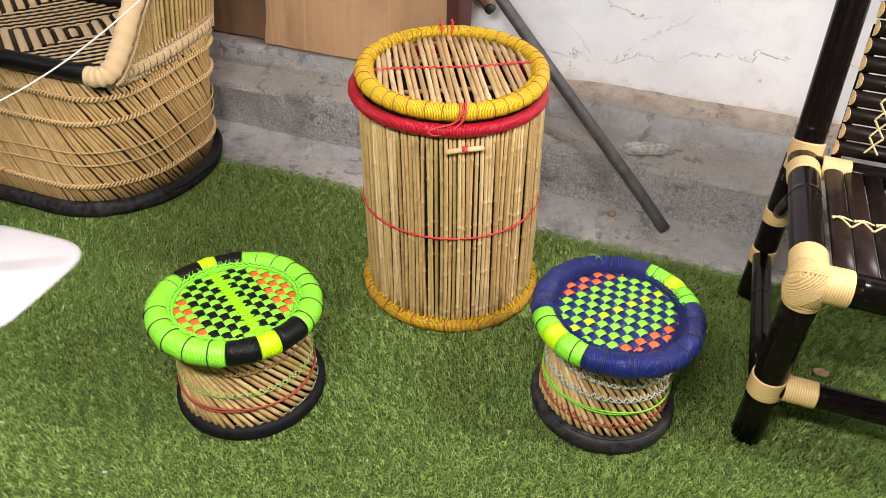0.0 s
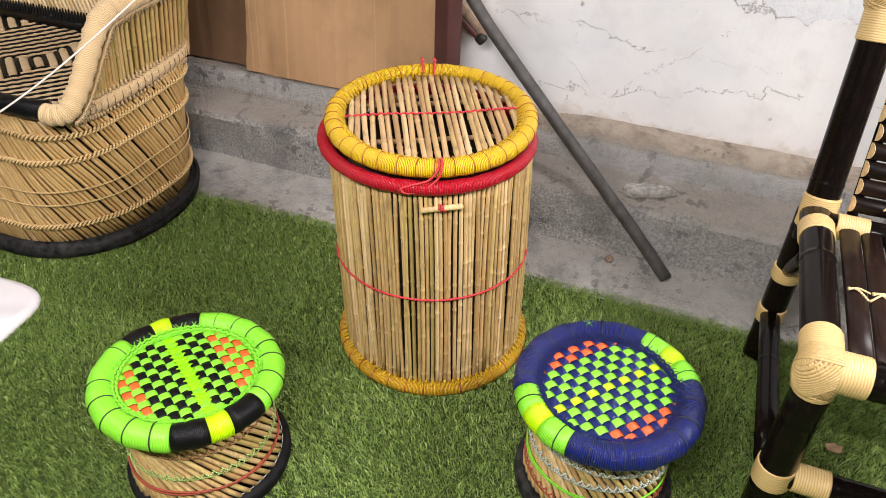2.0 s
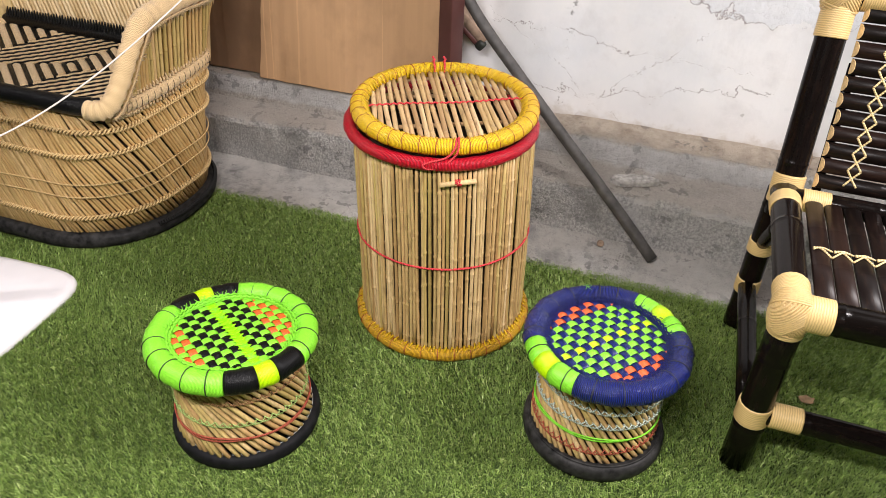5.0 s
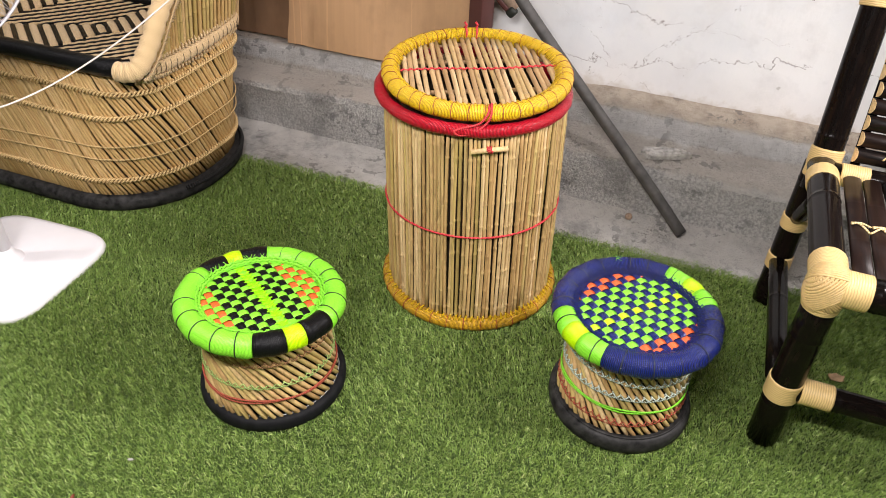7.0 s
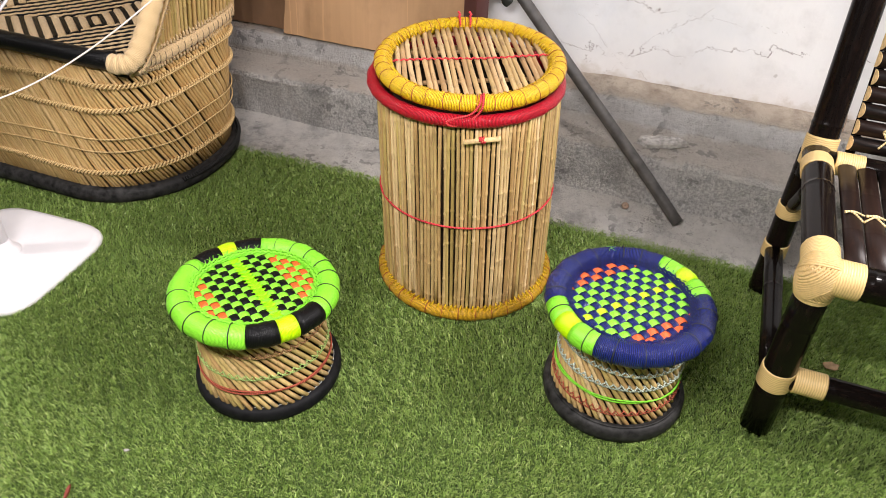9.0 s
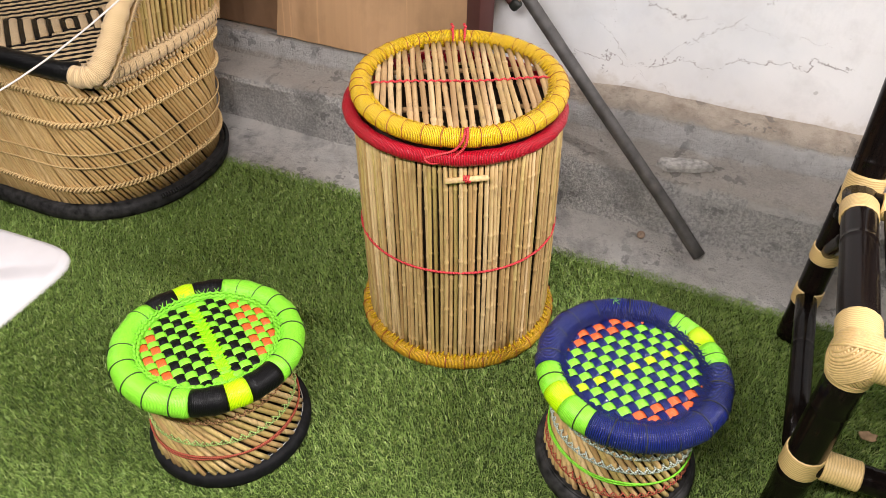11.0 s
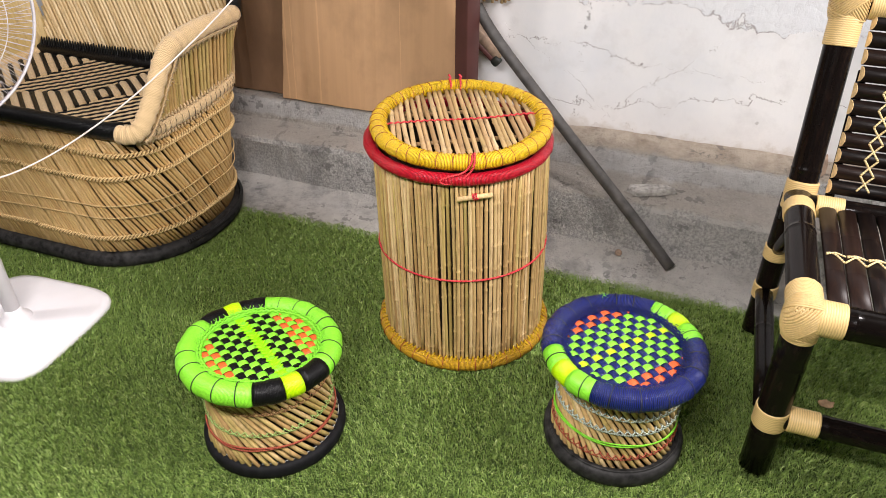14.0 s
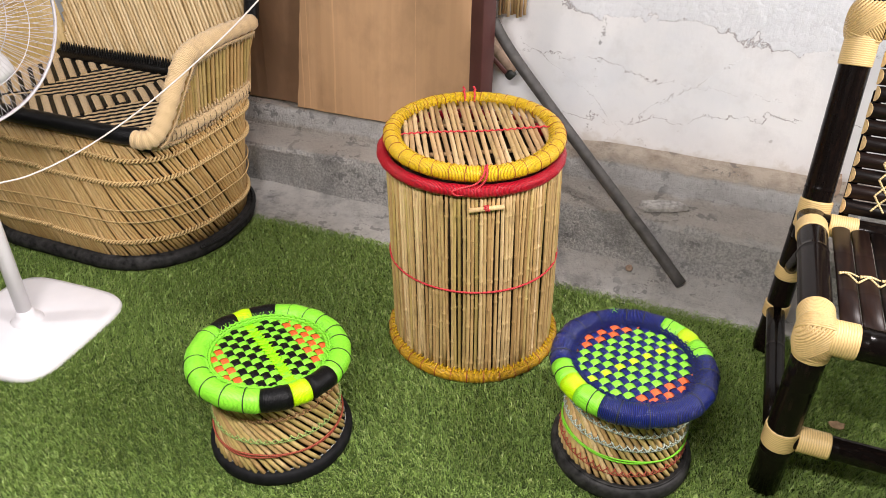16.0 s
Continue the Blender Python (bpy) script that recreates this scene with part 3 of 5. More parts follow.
def turf_mat():
    """Artificial lawn: a thin backing and a dense pile of bent blades."""
    verts, faces = [], []
    x0, x1, y0 = -3.15, 2.55, -1.6
    nx = 140
    for i in range(nx + 1):
        x = x0 + (x1 - x0) * i / nx
        ye = 2.068 + 0.008 * noise.noise((x * 2, 0, 0)) - 0.018 * max(0, x - 0.1)
        verts += [(x, y0, -0.013), (x, ye, -0.013), (x, ye, -0.03), (x, y0, -0.03)]
    for i in range(nx):
        a = 4 * i
        faces += [(a, a + 4, a + 5, a + 1), (a + 1, a + 5, a + 6, a + 2), (a + 3, a + 2, a + 6, a + 7)]
    carpet = new("turf_carpet", mesh_of("turf_carpet", verts, faces, None, TURF))
    tagged(carpet, "green artificial grass carpet laid over the cement floor", "artificial grass", kind="structure")
    rg = np.random.default_rng(4)
    n = 680000
    x = rg.uniform(-2.35, 1.20, n)
    y = rg.uniform(0.42, 2.07, n)
    far = 2.066 + 0.004 * np.sin(x * 31) + 0.003 * np.sin(x * 83) - 0.018 * np.maximum(0, x - 0.1)
    y = np.where(y > far, far - rg.uniform(0, 0.3, n), y)
    seen = (x < 0.50 + 0.62 * (y - 0.3)) & (x > -0.85 - 1.35 * (y - 0.40))
    x, y = x[seen], y[seen]
    wide_x, wide_y = rg.uniform(-3.1, 2.5, 300000), rg.uniform(-1.55, 2.05, 300000)
    rest = ~((wide_x < 0.50 + 0.62 * (wide_y - 0.3)) & (wide_x > -0.85 - 1.35 * (wide_y - 0.40)) & (wide_x > -2.35) & (wide_x < 1.2) & (wide_y > 0.42))
    x, y = np.concatenate([x, wide_x[rest]]), np.concatenate([y, wide_y[rest]])
    n = len(x)
    h = rg.uniform(0.010, 0.019, n)
    flow = 2.2 * np.sin(x * 2.1 + 1.3 * np.sin(y * 3.0)) + 1.5 * np.sin(y * 2.7 + x)
    tuft = np.zeros(n)
    for k in range(7):
        a, f = rg.uniform(0, 6.28), rg.uniform(90, 210)
        tuft += np.sin((x * np.cos(a) + y * np.sin(a)) * f + rg.uniform(0, 6.28))
    h *= 1 + 0.035 * tuft
    lean = flow * 0.35 + tuft * 0.28 + rg.normal(0, 1.0, n) - 1.2
    amount = rg.uniform(0.2, 1.1, n)
    face = lean + rg.normal(0, 0.7, n) + math.pi / 2
    w = rg.uniform(0.0007, 0.0012, n)
    dx, dy = np.cos(lean), np.sin(lean)
    sx, sy = np.cos(face) * w, np.sin(face) * w
    z0 = -0.013
    V = np.empty((n, 5, 3), np.float32)
    V[:, 0] = np.stack([x - sx, y - sy, np.full(n, z0)], 1)
    V[:, 1] = np.stack([x + sx, y + sy, np.full(n, z0)], 1)
    mx, my, mz = x + dx * h * 0.22 * amount, y + dy * h * 0.22 * amount, z0 + h * 0.6
    V[:, 2] = np.stack([mx + sx * 0.9, my + sy * 0.9, mz], 1)
    V[:, 3] = np.stack([mx - sx * 0.9, my - sy * 0.9, mz], 1)
    V[:, 4] = np.stack([x + dx * h * 0.75 * amount, y + dy * h * 0.75 * amount, z0 + h * (1 - 0.28 * amount)], 1)
    me = bpy.data.meshes.new("grass_pile")
    me.vertices.add(n * 5)
    me.vertices.foreach_set("co", V.ravel())
    base = (np.arange(n) * 5)[:, None]
    loops = (base + np.array([[0, 1, 2, 3, 3, 2, 4]])).ravel()
    me.loops.add(len(loops))
    me.loops.foreach_set("vertex_index", loops.astype(np.int32))
    me.polygons.add(n * 2)
    me.polygons.foreach_set("loop_start", (np.arange(n)[:, None] * 7 + np.array([[0, 4]])).ravel().astype(np.int32))
    me.update(calc_edges=True)
    me.validate()
    me.materials.append(BLADE)
    tagged(new("grass_pile", me), "dense short green artificial grass blades", "artificial grass", kind="stuff")


turf_mat()


# ---- woven stools ----
def strap(along, at, half, width, step, phase, lift, material, angle, parent, crown, name="strap"):
    """One flat strap of the seat, going over and under; along: its direction's axis, at: its offset."""
    n = max(4, int(2 * half / step * 6))
    verts, faces, uvs = [], [], []
    for i in range(n + 1):
        s = -half + 2 * half * i / n
        wave = math.cos(math.pi * (s / step + phase))
        wave = max(-1, min(1, wave * 1.6))
        for k, c in ((-1, -0.0008), (-0.5, 0.0008), (0.5, 0.0008), (1, -0.0008)):
            o = at + k * width / 2
            x, y = (s, o) if along == 0 else (o, s)
            dome = crown * (1 - (x * x + y * y) / 0.0169)
            verts.append((x, y, lift * wave + c + dome))
    for i in range(n):
        for k in range(3):
            a = i * 4 + k
            q = (a, a + 4, a + 5, a + 1) if along else (a, a + 1, a + 5, a + 4)
            faces.append(q)
            uvs.append(tuple((0.8 + verts[j][1 - along], verts[j][along]) for j in q))
    me = mesh_of(name, verts, faces, uvs, material)
    ob = part(name, me, None, parent)
    ob.matrix_basis = pose(0, 0, 0, 0, 0, angle)
    return ob


def woven_stool(m, label, rim_runs, seams, axis, warp, weft, height, top_shift, tilt, strings, tyre_mat, stitched, tread, seed, broad=False, foot=0.1695, body=0.147, tyre_h=0.050):
    """A drum stool: tyre foot, canes wound slanting round the drum, wound rim and a seat of woven straps. rim_runs: (from, to, material, label) in degrees."""
    rg = random.Random(seed)
    stool = thing("woven_stool", m, label, "stool", "small woven stools on the grass")
    k = tyre_h / 0.05
    prof = [(-0.0315, 0.0), (-0.0115, 0.0), (-0.0035, 0.006), (0.0, 0.018), (-0.0005, 0.034), (-0.004, 0.0445), (-0.0115, 0.0495), (-0.0225, 0.0500), (-0.0275, 0.045), (-0.0315, 0.03)]
    tyre = part("tyre_foot", lathe("tyre_foot", [(foot + r, z * k) for r, z in prof], 64, tyre_mat), None, stool, "strip of old black tyre bent into a ring foot")
    if stitched:
        for i in range(20):
            a = 2 * math.pi * i / 20
            part("stitch", tube_mesh("stitch", arc(foot - 0.017, a + 0.03, a + 0.27, 5, tyre_h + 0.0007), 0.0009, WHITE_THREAD, 5), None, tyre)
    if tread:
        part("tyre_bead", tube_mesh("tyre_bead", circle(foot - 0.014, 72, tyre_h), 0.0035, tyre_mat, 6, True), None, tyre)
    T = Matrix.Translation((*top_shift, height)) @ tilt
    R, rr = 0.1635, 0.0268
    top_z = height - 0.012

    def rad(zz):
        t = (zz - 0.03) / (top_z - 0.03)
        return body - 0.010 * 4 * t * (1 - t) - 0.002 * t

    def lean(zz):
        return top_shift[0] * zz / height, top_shift[1] * zz / height

    # Added dark shell: stands in for the shade inside the drum.
    part("lining", lathe("lining", [(rad(z) - 0.012, z) for z in (0.03, 0.1, 0.15, 0.2, height - 0.03)] + [(rad(z) - 0.016, z) for z in (height - 0.03, 0.2, 0.15, 0.1, 0.03)], 40, GAP_SHADE), None, stool).location = (*lean(0.15), 0)
    count, turn = 52, math.radians(60)
    meshes = []
    for k in range(5):
        marks = [0.2 + 0.13 * k, 0.75 - 0.05 * k]
        ts = sorted([i / 9 for i in range(10)] + [q + d for q in marks for d in (-0.02, 0.0, 0.02)])
        pts = []
        for t in ts:
            z = 0.036 + (top_z - 0.036) * t
            a = turn * (1 - t)
            pts.append((rad(z) * math.cos(a), rad(z) * math.sin(a), z))
        meshes.append(tube_mesh("cane", pts, [0.0058 * (1.14 if any(abs(t - q) < 0.004 for q in marks) else 1.0) for t in ts], CANE_GREEN if k % 3 == 0 else CANE, 7))
    for i in range(count):
        a = 2 * math.pi * (i + rg.uniform(-0.16, 0.16)) / count
        ob = part("cane", rg.choice(meshes), None, stool)
        grow = 1 + rg.uniform(-0.010, 0.010)
        ob.matrix_basis = Matrix.Translation((*lean(0.13), 0)) @ Matrix.Rotation(a, 4, "Z") @ Matrix.Diagonal((grow, grow, 1, 1))
    for kind, z, mat_, thick in strings:
        sx, sy = lean(0.13)
        if kind == "ring":
            for d in (0.0, 0.005):
                pts = [(sx + (rad(z) + 0.0085) * math.cos(t), sy + (rad(z) + 0.0085) * math.sin(t), z + d + 0.005 * math.sin(2 * t + z * 40 + d * 90) + 0.002 * math.sin(5 * t + d * 300)) for t in [2 * math.pi * i / 72 for i in range(72)]]
                part("binding_string", tube_mesh("binding_string", pts, thick, mat_, 6, True), None, stool)
        else:
            pieces = []
            for i in range(count):
                t = 2 * math.pi * i / count
                zc = z + 0.004 * math.sin(2 * t + z * 30)
                for s in (1, -1):
                    pts = []
                    for q, dz, out in ((-0.62, -0.0075, 0.0), (-0.25, -0.004, 0.0075), (0.12, 0.001, 0.0095), (0.45, 0.006, 0.0060), (0.62, 0.009, 0.0)):
                        zz = zc + s * dz + rg.uniform(-0.001, 0.001)
                        r = rad(zz) + out
                        b = t + q * 2 * math.pi / count
                        pts.append((sx + r * math.cos(b), sy + r * math.sin(b), zz))
                    pieces.append(tube(pts, thick, 5))
            part("lacing", mesh_of("lacing", *joined(pieces), mat_), None, stool)
    for a0, a1, mat_, lab in rim_runs:
        n = max(3, int((a1 - a0) / 4))
        t0, t1 = math.radians(a0), math.radians(a1)
        pts, rads = [], []
        for i in range(n + 1):
            t = t0 + (t1 - t0) * i / n
            pts.append((R * math.cos(t), R * math.sin(t), 0.0015 * math.sin(t * 3 + seed)))
            rads.append(rr * (1 + 0.035 * math.sin(t * 17 + seed) + 0.02 * math.sin(t * 41)) * (0.965 if i in (0, n) else 1.0))
        ob = part("rim_wrap", tube_mesh("rim_wrap", pts, rads, mat_, 18), None, stool, lab)
        ob.matrix_basis = T
    for a in seams:
        t = math.radians(a + rg.uniform(-2.5, 2.5))
        c = Vector((R * math.cos(t), R * math.sin(t), 0))
        o, along = Vector((math.cos(t), math.sin(t), 0)), Vector((-math.sin(t), math.cos(t), 0))
        slip = rg.uniform(-0.004, 0.004)
        pts = [c + (o * math.cos(q) + Vector((0, 0, 1)) * math.sin(q)) * (rr * 1.03) + along * slip * math.cos(q) for q in [2 * math.pi * i / 20 for i in range(20)]]
        ob = part("seam_thread", tube_mesh("seam_thread", pts, 0.0012, SEAM, 5, True), None, stool)
        ob.matrix_basis = T
    for r0, z0, thick in ((0.1345, 0.011, 0.0034), (0.1400, 0.0150, 0.0026)):
        inner = []
        for i in range(240):
            t = 2 * math.pi * i / 240
            r = r0 + 0.0020 * math.cos(60 * t)
            inner.append((r * math.cos(t), r * math.sin(t), z0 + 0.0016 * math.sin(60 * t)))
        ob = part("seat_edge_cord", tube_mesh("seat_edge_cord", inner, thick, weft, 6, True), None, stool)
        ob.matrix_basis = T
    fringe = []
    for i in range(96):
        t = 2 * math.pi * (i + rg.uniform(-0.3, 0.3)) / 96
        t2 = t + rg.choice((-0.035, 0.035))
        fringe.append(tube([(0.148 * math.cos(t), 0.148 * math.sin(t), 0.0222), (0.141 * math.cos(t2), 0.141 * math.sin(t2), 0.0165), (0.131 * math.cos(t2), 0.131 * math.sin(t2), 0.0095)], 0.0009, 4))
    ob = tagged(part("seat_lacing", mesh_of("seat_lacing", *joined(fringe), weft), None, stool), kind="stuff")
    ob.matrix_basis = T
    if tread:
        t = math.radians(axis + 68)
        c = Vector((R * math.cos(t), R * math.sin(t), rr))
        hairs = [tube([c, c + Vector((0.005 * math.cos(h), 0.005 * math.sin(h), 0.003)), c + Vector((0.012 * math.cos(h + 0.5), 0.012 * math.sin(h + 0.5), 0.001))], 0.0006, 4) for h in (0.4, 1.7, 2.6, 4.0, 5.2)]
        ob = tagged(part("thread_tuft", mesh_of("thread_tuft", *joined(hairs), GREEN), None, stool, "loose green thread ends"), kind="stuff")
        ob.matrix_basis = T
    step, rad_in = 0.0198, 0.136
    holder = new("seat", mesh_of("seat", *tube([(rad_in * 0.99 * math.cos(t), rad_in * 0.99 * math.sin(t), 0.002) for t in [2 * math.pi * i / 48 for i in range(48)]], 0.004, 6, True), weft))
    holder.parent = stool
    holder.matrix_basis = T @ pose(0, 0, 0.004)
    if broad:
        strap(0, 0.0, rad_in * 0.99, 0.0215, step, 0, 0.0008, NEON, axis, holder, 0.0080, "centre_strap")
        stitches = []
        for i in range(-9, 10):
            for q in (1, -1):
                x = i * 0.0138
                z = 0.0092 * (1 - x * x / 0.0169) + 0.0008
                stitches.append(tube([(x - 0.006, q * 0.0165, z - 0.003), (x, q * 0.009, z + 0.0004), (x + 0.005, q * 0.002, z)], [0.0024, 0.0034, 0.0018], 5, False, True, 0.5))
        ob = tagged(part("centre_stitching", mesh_of("centre_stitching", *joined(stitches), LIME_STITCH), None, holder), kind="stuff")
        ob.matrix_basis = pose(0, 0, 0, 0, 0, axis)
    for i in range(-6, 7):
        o = i * step
        if abs(o) >= rad_in - 0.006:
            continue
        half = math.sqrt(rad_in ** 2 - o * o)
        strap(0, o, half, 0.0170, step, i % 2, 0.0030, warp.get(i, warp[abs(i)]), axis, holder, 0.004)
        strap(1, o, half, 0.0170, step, (i + 1) % 2, 0.0030, weft, axis, holder, 0.004)
    return stool


def level(ax, ay):
    return Matrix.Rotation(math.radians(ax), 4, "X") @ Matrix.Rotation(math.radians(ay), 4, "Y")


STOOL_A_AXIS, STOOL_B_AXIS = -34, 49
a = STOOL_A_AXIS
woven_stool(
    pose(-0.690, 1.149, BASE), "cane drum stool with green and black cord rim, checked seat",
    [(a + 29, a + 151, GREEN, "bright green cord"), (a + 151, a + 173, BLACK, "black cord"), (a + 173, a + 187, LIME, "lime yellow cord"), (a + 187, a + 209, BLACK, "black cord"),
     (a + 209, a + 331, GREEN, "bright green cord"), (a + 331, a + 353, BLACK, "black cord"), (a + 353, a + 367, LIME, "lime yellow cord"), (a + 367, a + 389, BLACK, "black cord")],
    [a + d for d in (38, 54, 71, 88, 105, 122, 139, 221, 238, 254, 270, 287, 304, 319)], a,
    {0: NEON, 1: BLACK, 2: BLACK, 3: BLACK, 4: ORANGE, -4: BLACK, 5: ORANGE, 6: ORANGE}, GREEN, 0.269, (0.0, -0.010), level(-4, 0),
    [("zig", 0.205, BROWN_STRING, 0.0013), ("zig", 0.130, GREEN_STRING, 0.0014), ("ring", 0.085, RUST_STRING, 0.0022)], RUBBER, True, False, 3, True, 0.175, 0.156, 0.040)
a = STOOL_B_AXIS
woven_stool(
    pose(0.111, 1.413, BASE), "cane drum stool with navy and green cord rim, checked seat",
    [(a + 25, a + 155, NAVY, "navy blue cord"), (a + 155, a + 173, GREEN, "bright green cord"), (a + 173, a + 187, LIME, "lime yellow cord"), (a + 187, a + 207, GREEN, "bright green cord"),
     (a + 207, a + 335, NAVY, "navy blue cord"), (a + 335, a + 353, GREEN, "bright green cord"), (a + 353, a + 367, LIME, "lime yellow cord"), (a + 367, a + 385, GREEN, "bright green cord")],
    [a + d for d in (40, 60, 82, 104, 126, 145, 164, 197, 222, 241, 260, 279, 298, 318, 344, 376)], a,
    {0: LIME, 1: GREEN, 2: GREEN, 3: GREEN, 4: GREEN, 5: ORANGE, 6: ORANGE}, NAVY, 0.275, (-0.006, 0.009), level(1, 0),
    [("zig", 0.200, GREY_STRING, 0.0018), ("zig", 0.150, GREY_STRING, 0.0019), ("ring", 0.110, GREEN, 0.0020), ("zig", 0.078, RUST_STRING, 0.0014)], RUBBER_GREY, False, True, 5, False, 0.1695, 0.149, 0.046)


# ---- laundry basket ----
def cane_basket():
    rg = random.Random(11)
    basket = thing("cane_basket", pose(-0.388, 1.728, BASE), "tall round cane basket with gold and red cord rims, closed lid", "basket")
    H, RB, RT = 0.600, 0.226, 0.223
    shift = Vector((-0.012, -0.014, 0))
    meshes = [stick_mesh("cane", 0.0047, 0.6, 4 + k % 3, 40 + k, (CANE, CANE, CANE, CANE_GREEN)[k % 4], 7, 0.05, 0.0032, 1.5) for k in range(7)]
    count = 136
    for i in range(count):
        t = 2 * math.pi * (i + rg.uniform(-0.16, 0.16)) / count
        t2 = 2 * math.pi * (i + rg.uniform(-0.22, 0.22)) / count
        r = rg.uniform(-0.0015, 0.0015)
        lo = Vector(((RB + r) * math.cos(t), (RB + r) * math.sin(t), 0.012))
        hi = Vector(((RT + r) * math.cos(t2), (RT + r) * math.sin(t2), H)) + shift
        lay(meshes, lo, hi, 0.6, basket, "cane", rg)
    # Added dark shell: paints the basket's shaded inside behind the canes.
    part("lining", lathe("lining", [(RB - 0.016, 0.0), (RB - 0.016, 0.3), (RT - 0.020, 0.585), (RT - 0.024, 0.585), (RB - 0.020, 0.3), (RB - 0.020, 0.006), (0.001, 0.006), (0.001, 0.0)], 48, GAP_SHADE), None, basket)
    # wound rings at foot and mouth
    foot = part("foot_ring", tube_mesh("foot_ring", [(0.232 * math.cos(t), 0.232 * math.sin(t), 0.018) for t in [2 * math.pi * i / 96 for i in range(96)]], [0.0185 * (1 + 0.05 * math.sin(i * 2.1)) for i in range(96)], GOLD_DULL, 14, True), None, basket, "gold cord wound foot ring")
    for i in range(34):
        t = 2 * math.pi * i / 34
        c, o = Vector((0.232 * math.cos(t), 0.232 * math.sin(t), 0.018)), Vector((math.cos(t), math.sin(t), 0))
        pts = [c + (o * math.cos(q) + Vector((0, 0, 1)) * math.sin(q)) * 0.0193 for q in [2 * math.pi * j / 14 for j in range(14)]]
        part("seam_thread", tube_mesh("seam_thread", pts, 0.0011, SEAM_RED, 4, True), None, foot)
    teeth = []
    for i in range(94):
        t = 2 * math.pi * (i + rg.uniform(-0.2, 0.2)) / 94
        teeth.append(tube([(0.242 * math.cos(t), 0.242 * math.sin(t), 0.034), (0.233 * math.cos(t + 0.01), 0.233 * math.sin(t + 0.01), 0.041), (0.226 * math.cos(t + 0.02), 0.226 * math.sin(t + 0.02), 0.043)], 0.0028, 5))
    tagged(part("foot_lacing", mesh_of("foot_lacing", *joined(teeth), GOLD), None, foot), kind="stuff")
    mid = [(0.2318 * math.cos(t) - 0.006, 0.2318 * math.sin(t) - 0.007, 0.300 + 0.006 * math.sin(t + 2.2)) for t in [2 * math.pi * i / 400 for i in range(400)]]
    part("waist_string", mesh_of("waist_string", *twisted(mid, 0.0016, 0.011, 0.0019), RED_STRING), None, basket, "red twisted string")
    part("mouth_ring", tube_mesh("mouth_ring", [(shift.x - 0.007 + 0.2295 * math.cos(t), shift.y + 0.2295 * math.sin(t), 0.597) for t in [2 * math.pi * i / 96 for i in range(96)]], [0.0152 * (1 + 0.04 * math.sin(i * 1.7)) for i in range(96)], RED, 14, True), None, basket, "red cord wound mouth ring")
    # lid, resting a little higher at its hinge
    T = Matrix.Translation(shift + Vector((-0.002, 0.006, 0.640))) @ level(2.4, 0)
    RL, rl = 0.2145, 0.0195
    lid = part("lid", tube_mesh("lid", [(RL * math.cos(t), RL * math.sin(t), 0) for t in [2 * math.pi * i / 120 for i in range(120)]], [rl * (1 + 0.035 * math.sin(i * 1.9)) for i in range(120)], GOLD, 16, True), None, basket, "lid with a thick gold cord rim")
    lid.matrix_basis = T
    for i in range(38):
        t = 2 * math.pi * (i + rg.uniform(-0.15, 0.15)) / 38
        c, o = Vector((RL * math.cos(t), RL * math.sin(t), 0)), Vector((math.cos(t), math.sin(t), 0))
        pts = [c + (o * math.cos(q) + Vector((0, 0, 1)) * math.sin(q)) * rl * 1.03 + Vector((-o.y, o.x, 0)) * 0.003 * math.sin(q * 1.0 + i) for q in [2 * math.pi * j / 16 for j in range(16)]]
        part("seam_thread", tube_mesh("seam_thread", pts, 0.0009, SEAM_RED, 4, True), None, lid)
    slats = [stick_mesh("lid_cane", 0.0062, 0.4, 3, 70 + k, CANE_LID, 7, 0.0, 0.0028, 1.5) for k in range(6)]
    ang = math.radians(117.5)
    d, s = Vector((math.cos(ang), math.sin(ang), 0)), Vector((math.sin(ang), -math.cos(ang), 0))
    n = 25
    for i in range(n):
        o = -0.193 + 0.386 * i / (n - 1) + rg.uniform(-0.0015, 0.0015)
        h = math.sqrt(0.205 ** 2 - o * o)
        j = rg.uniform(-0.004, 0.004)
        lay(slats, d * -h + s * (o + j) + Vector((0, 0, -0.002)), d * h + s * (o - j) + Vector((0, 0, -0.002)), 0.4, lid, "lid_cane", rg)
    backing = []
    for q in (-0.08, 0.08):
        h = math.sqrt(0.206 ** 2 - q * q)
        backing.append(tube([d * q - s * h + Vector((0, 0, -0.014)), d * q + s * h + Vector((0, 0, -0.014))], 0.006, 6))
    part("lid_batten", mesh_of("lid_batten", *joined(backing), CANE_LID), None, lid)
    line = [s * (-0.196 + 0.392 * i / 160) + d * (0.004 * math.sin(i * 0.05)) + Vector((0, 0, 0.0065 + 0.0015 * math.cos(i * 0.9))) for i in range(161)]
    part("lid_string", mesh_of("lid_string", *twisted(line, 0.0012, 0.014, 0.0016, False), RED_STRING), None, lid, "red twisted string")
    gap = []
    for i in range(90):
        t = 2 * math.pi * (i + rg.uniform(-0.2, 0.2)) / 90
        gap.append(tube([(0.205 * math.cos(t), 0.205 * math.sin(t), 0.0175), (0.196 * math.cos(t + 0.012), 0.196 * math.sin(t + 0.012), 0.011), (0.189 * math.cos(t + 0.02), 0.189 * math.sin(t + 0.02), 0.005)], 0.0026, 5))
    tagged(part("lid_lacing", mesh_of("lid_lacing", *joined(gap), GOLD), None, lid), kind="stuff")
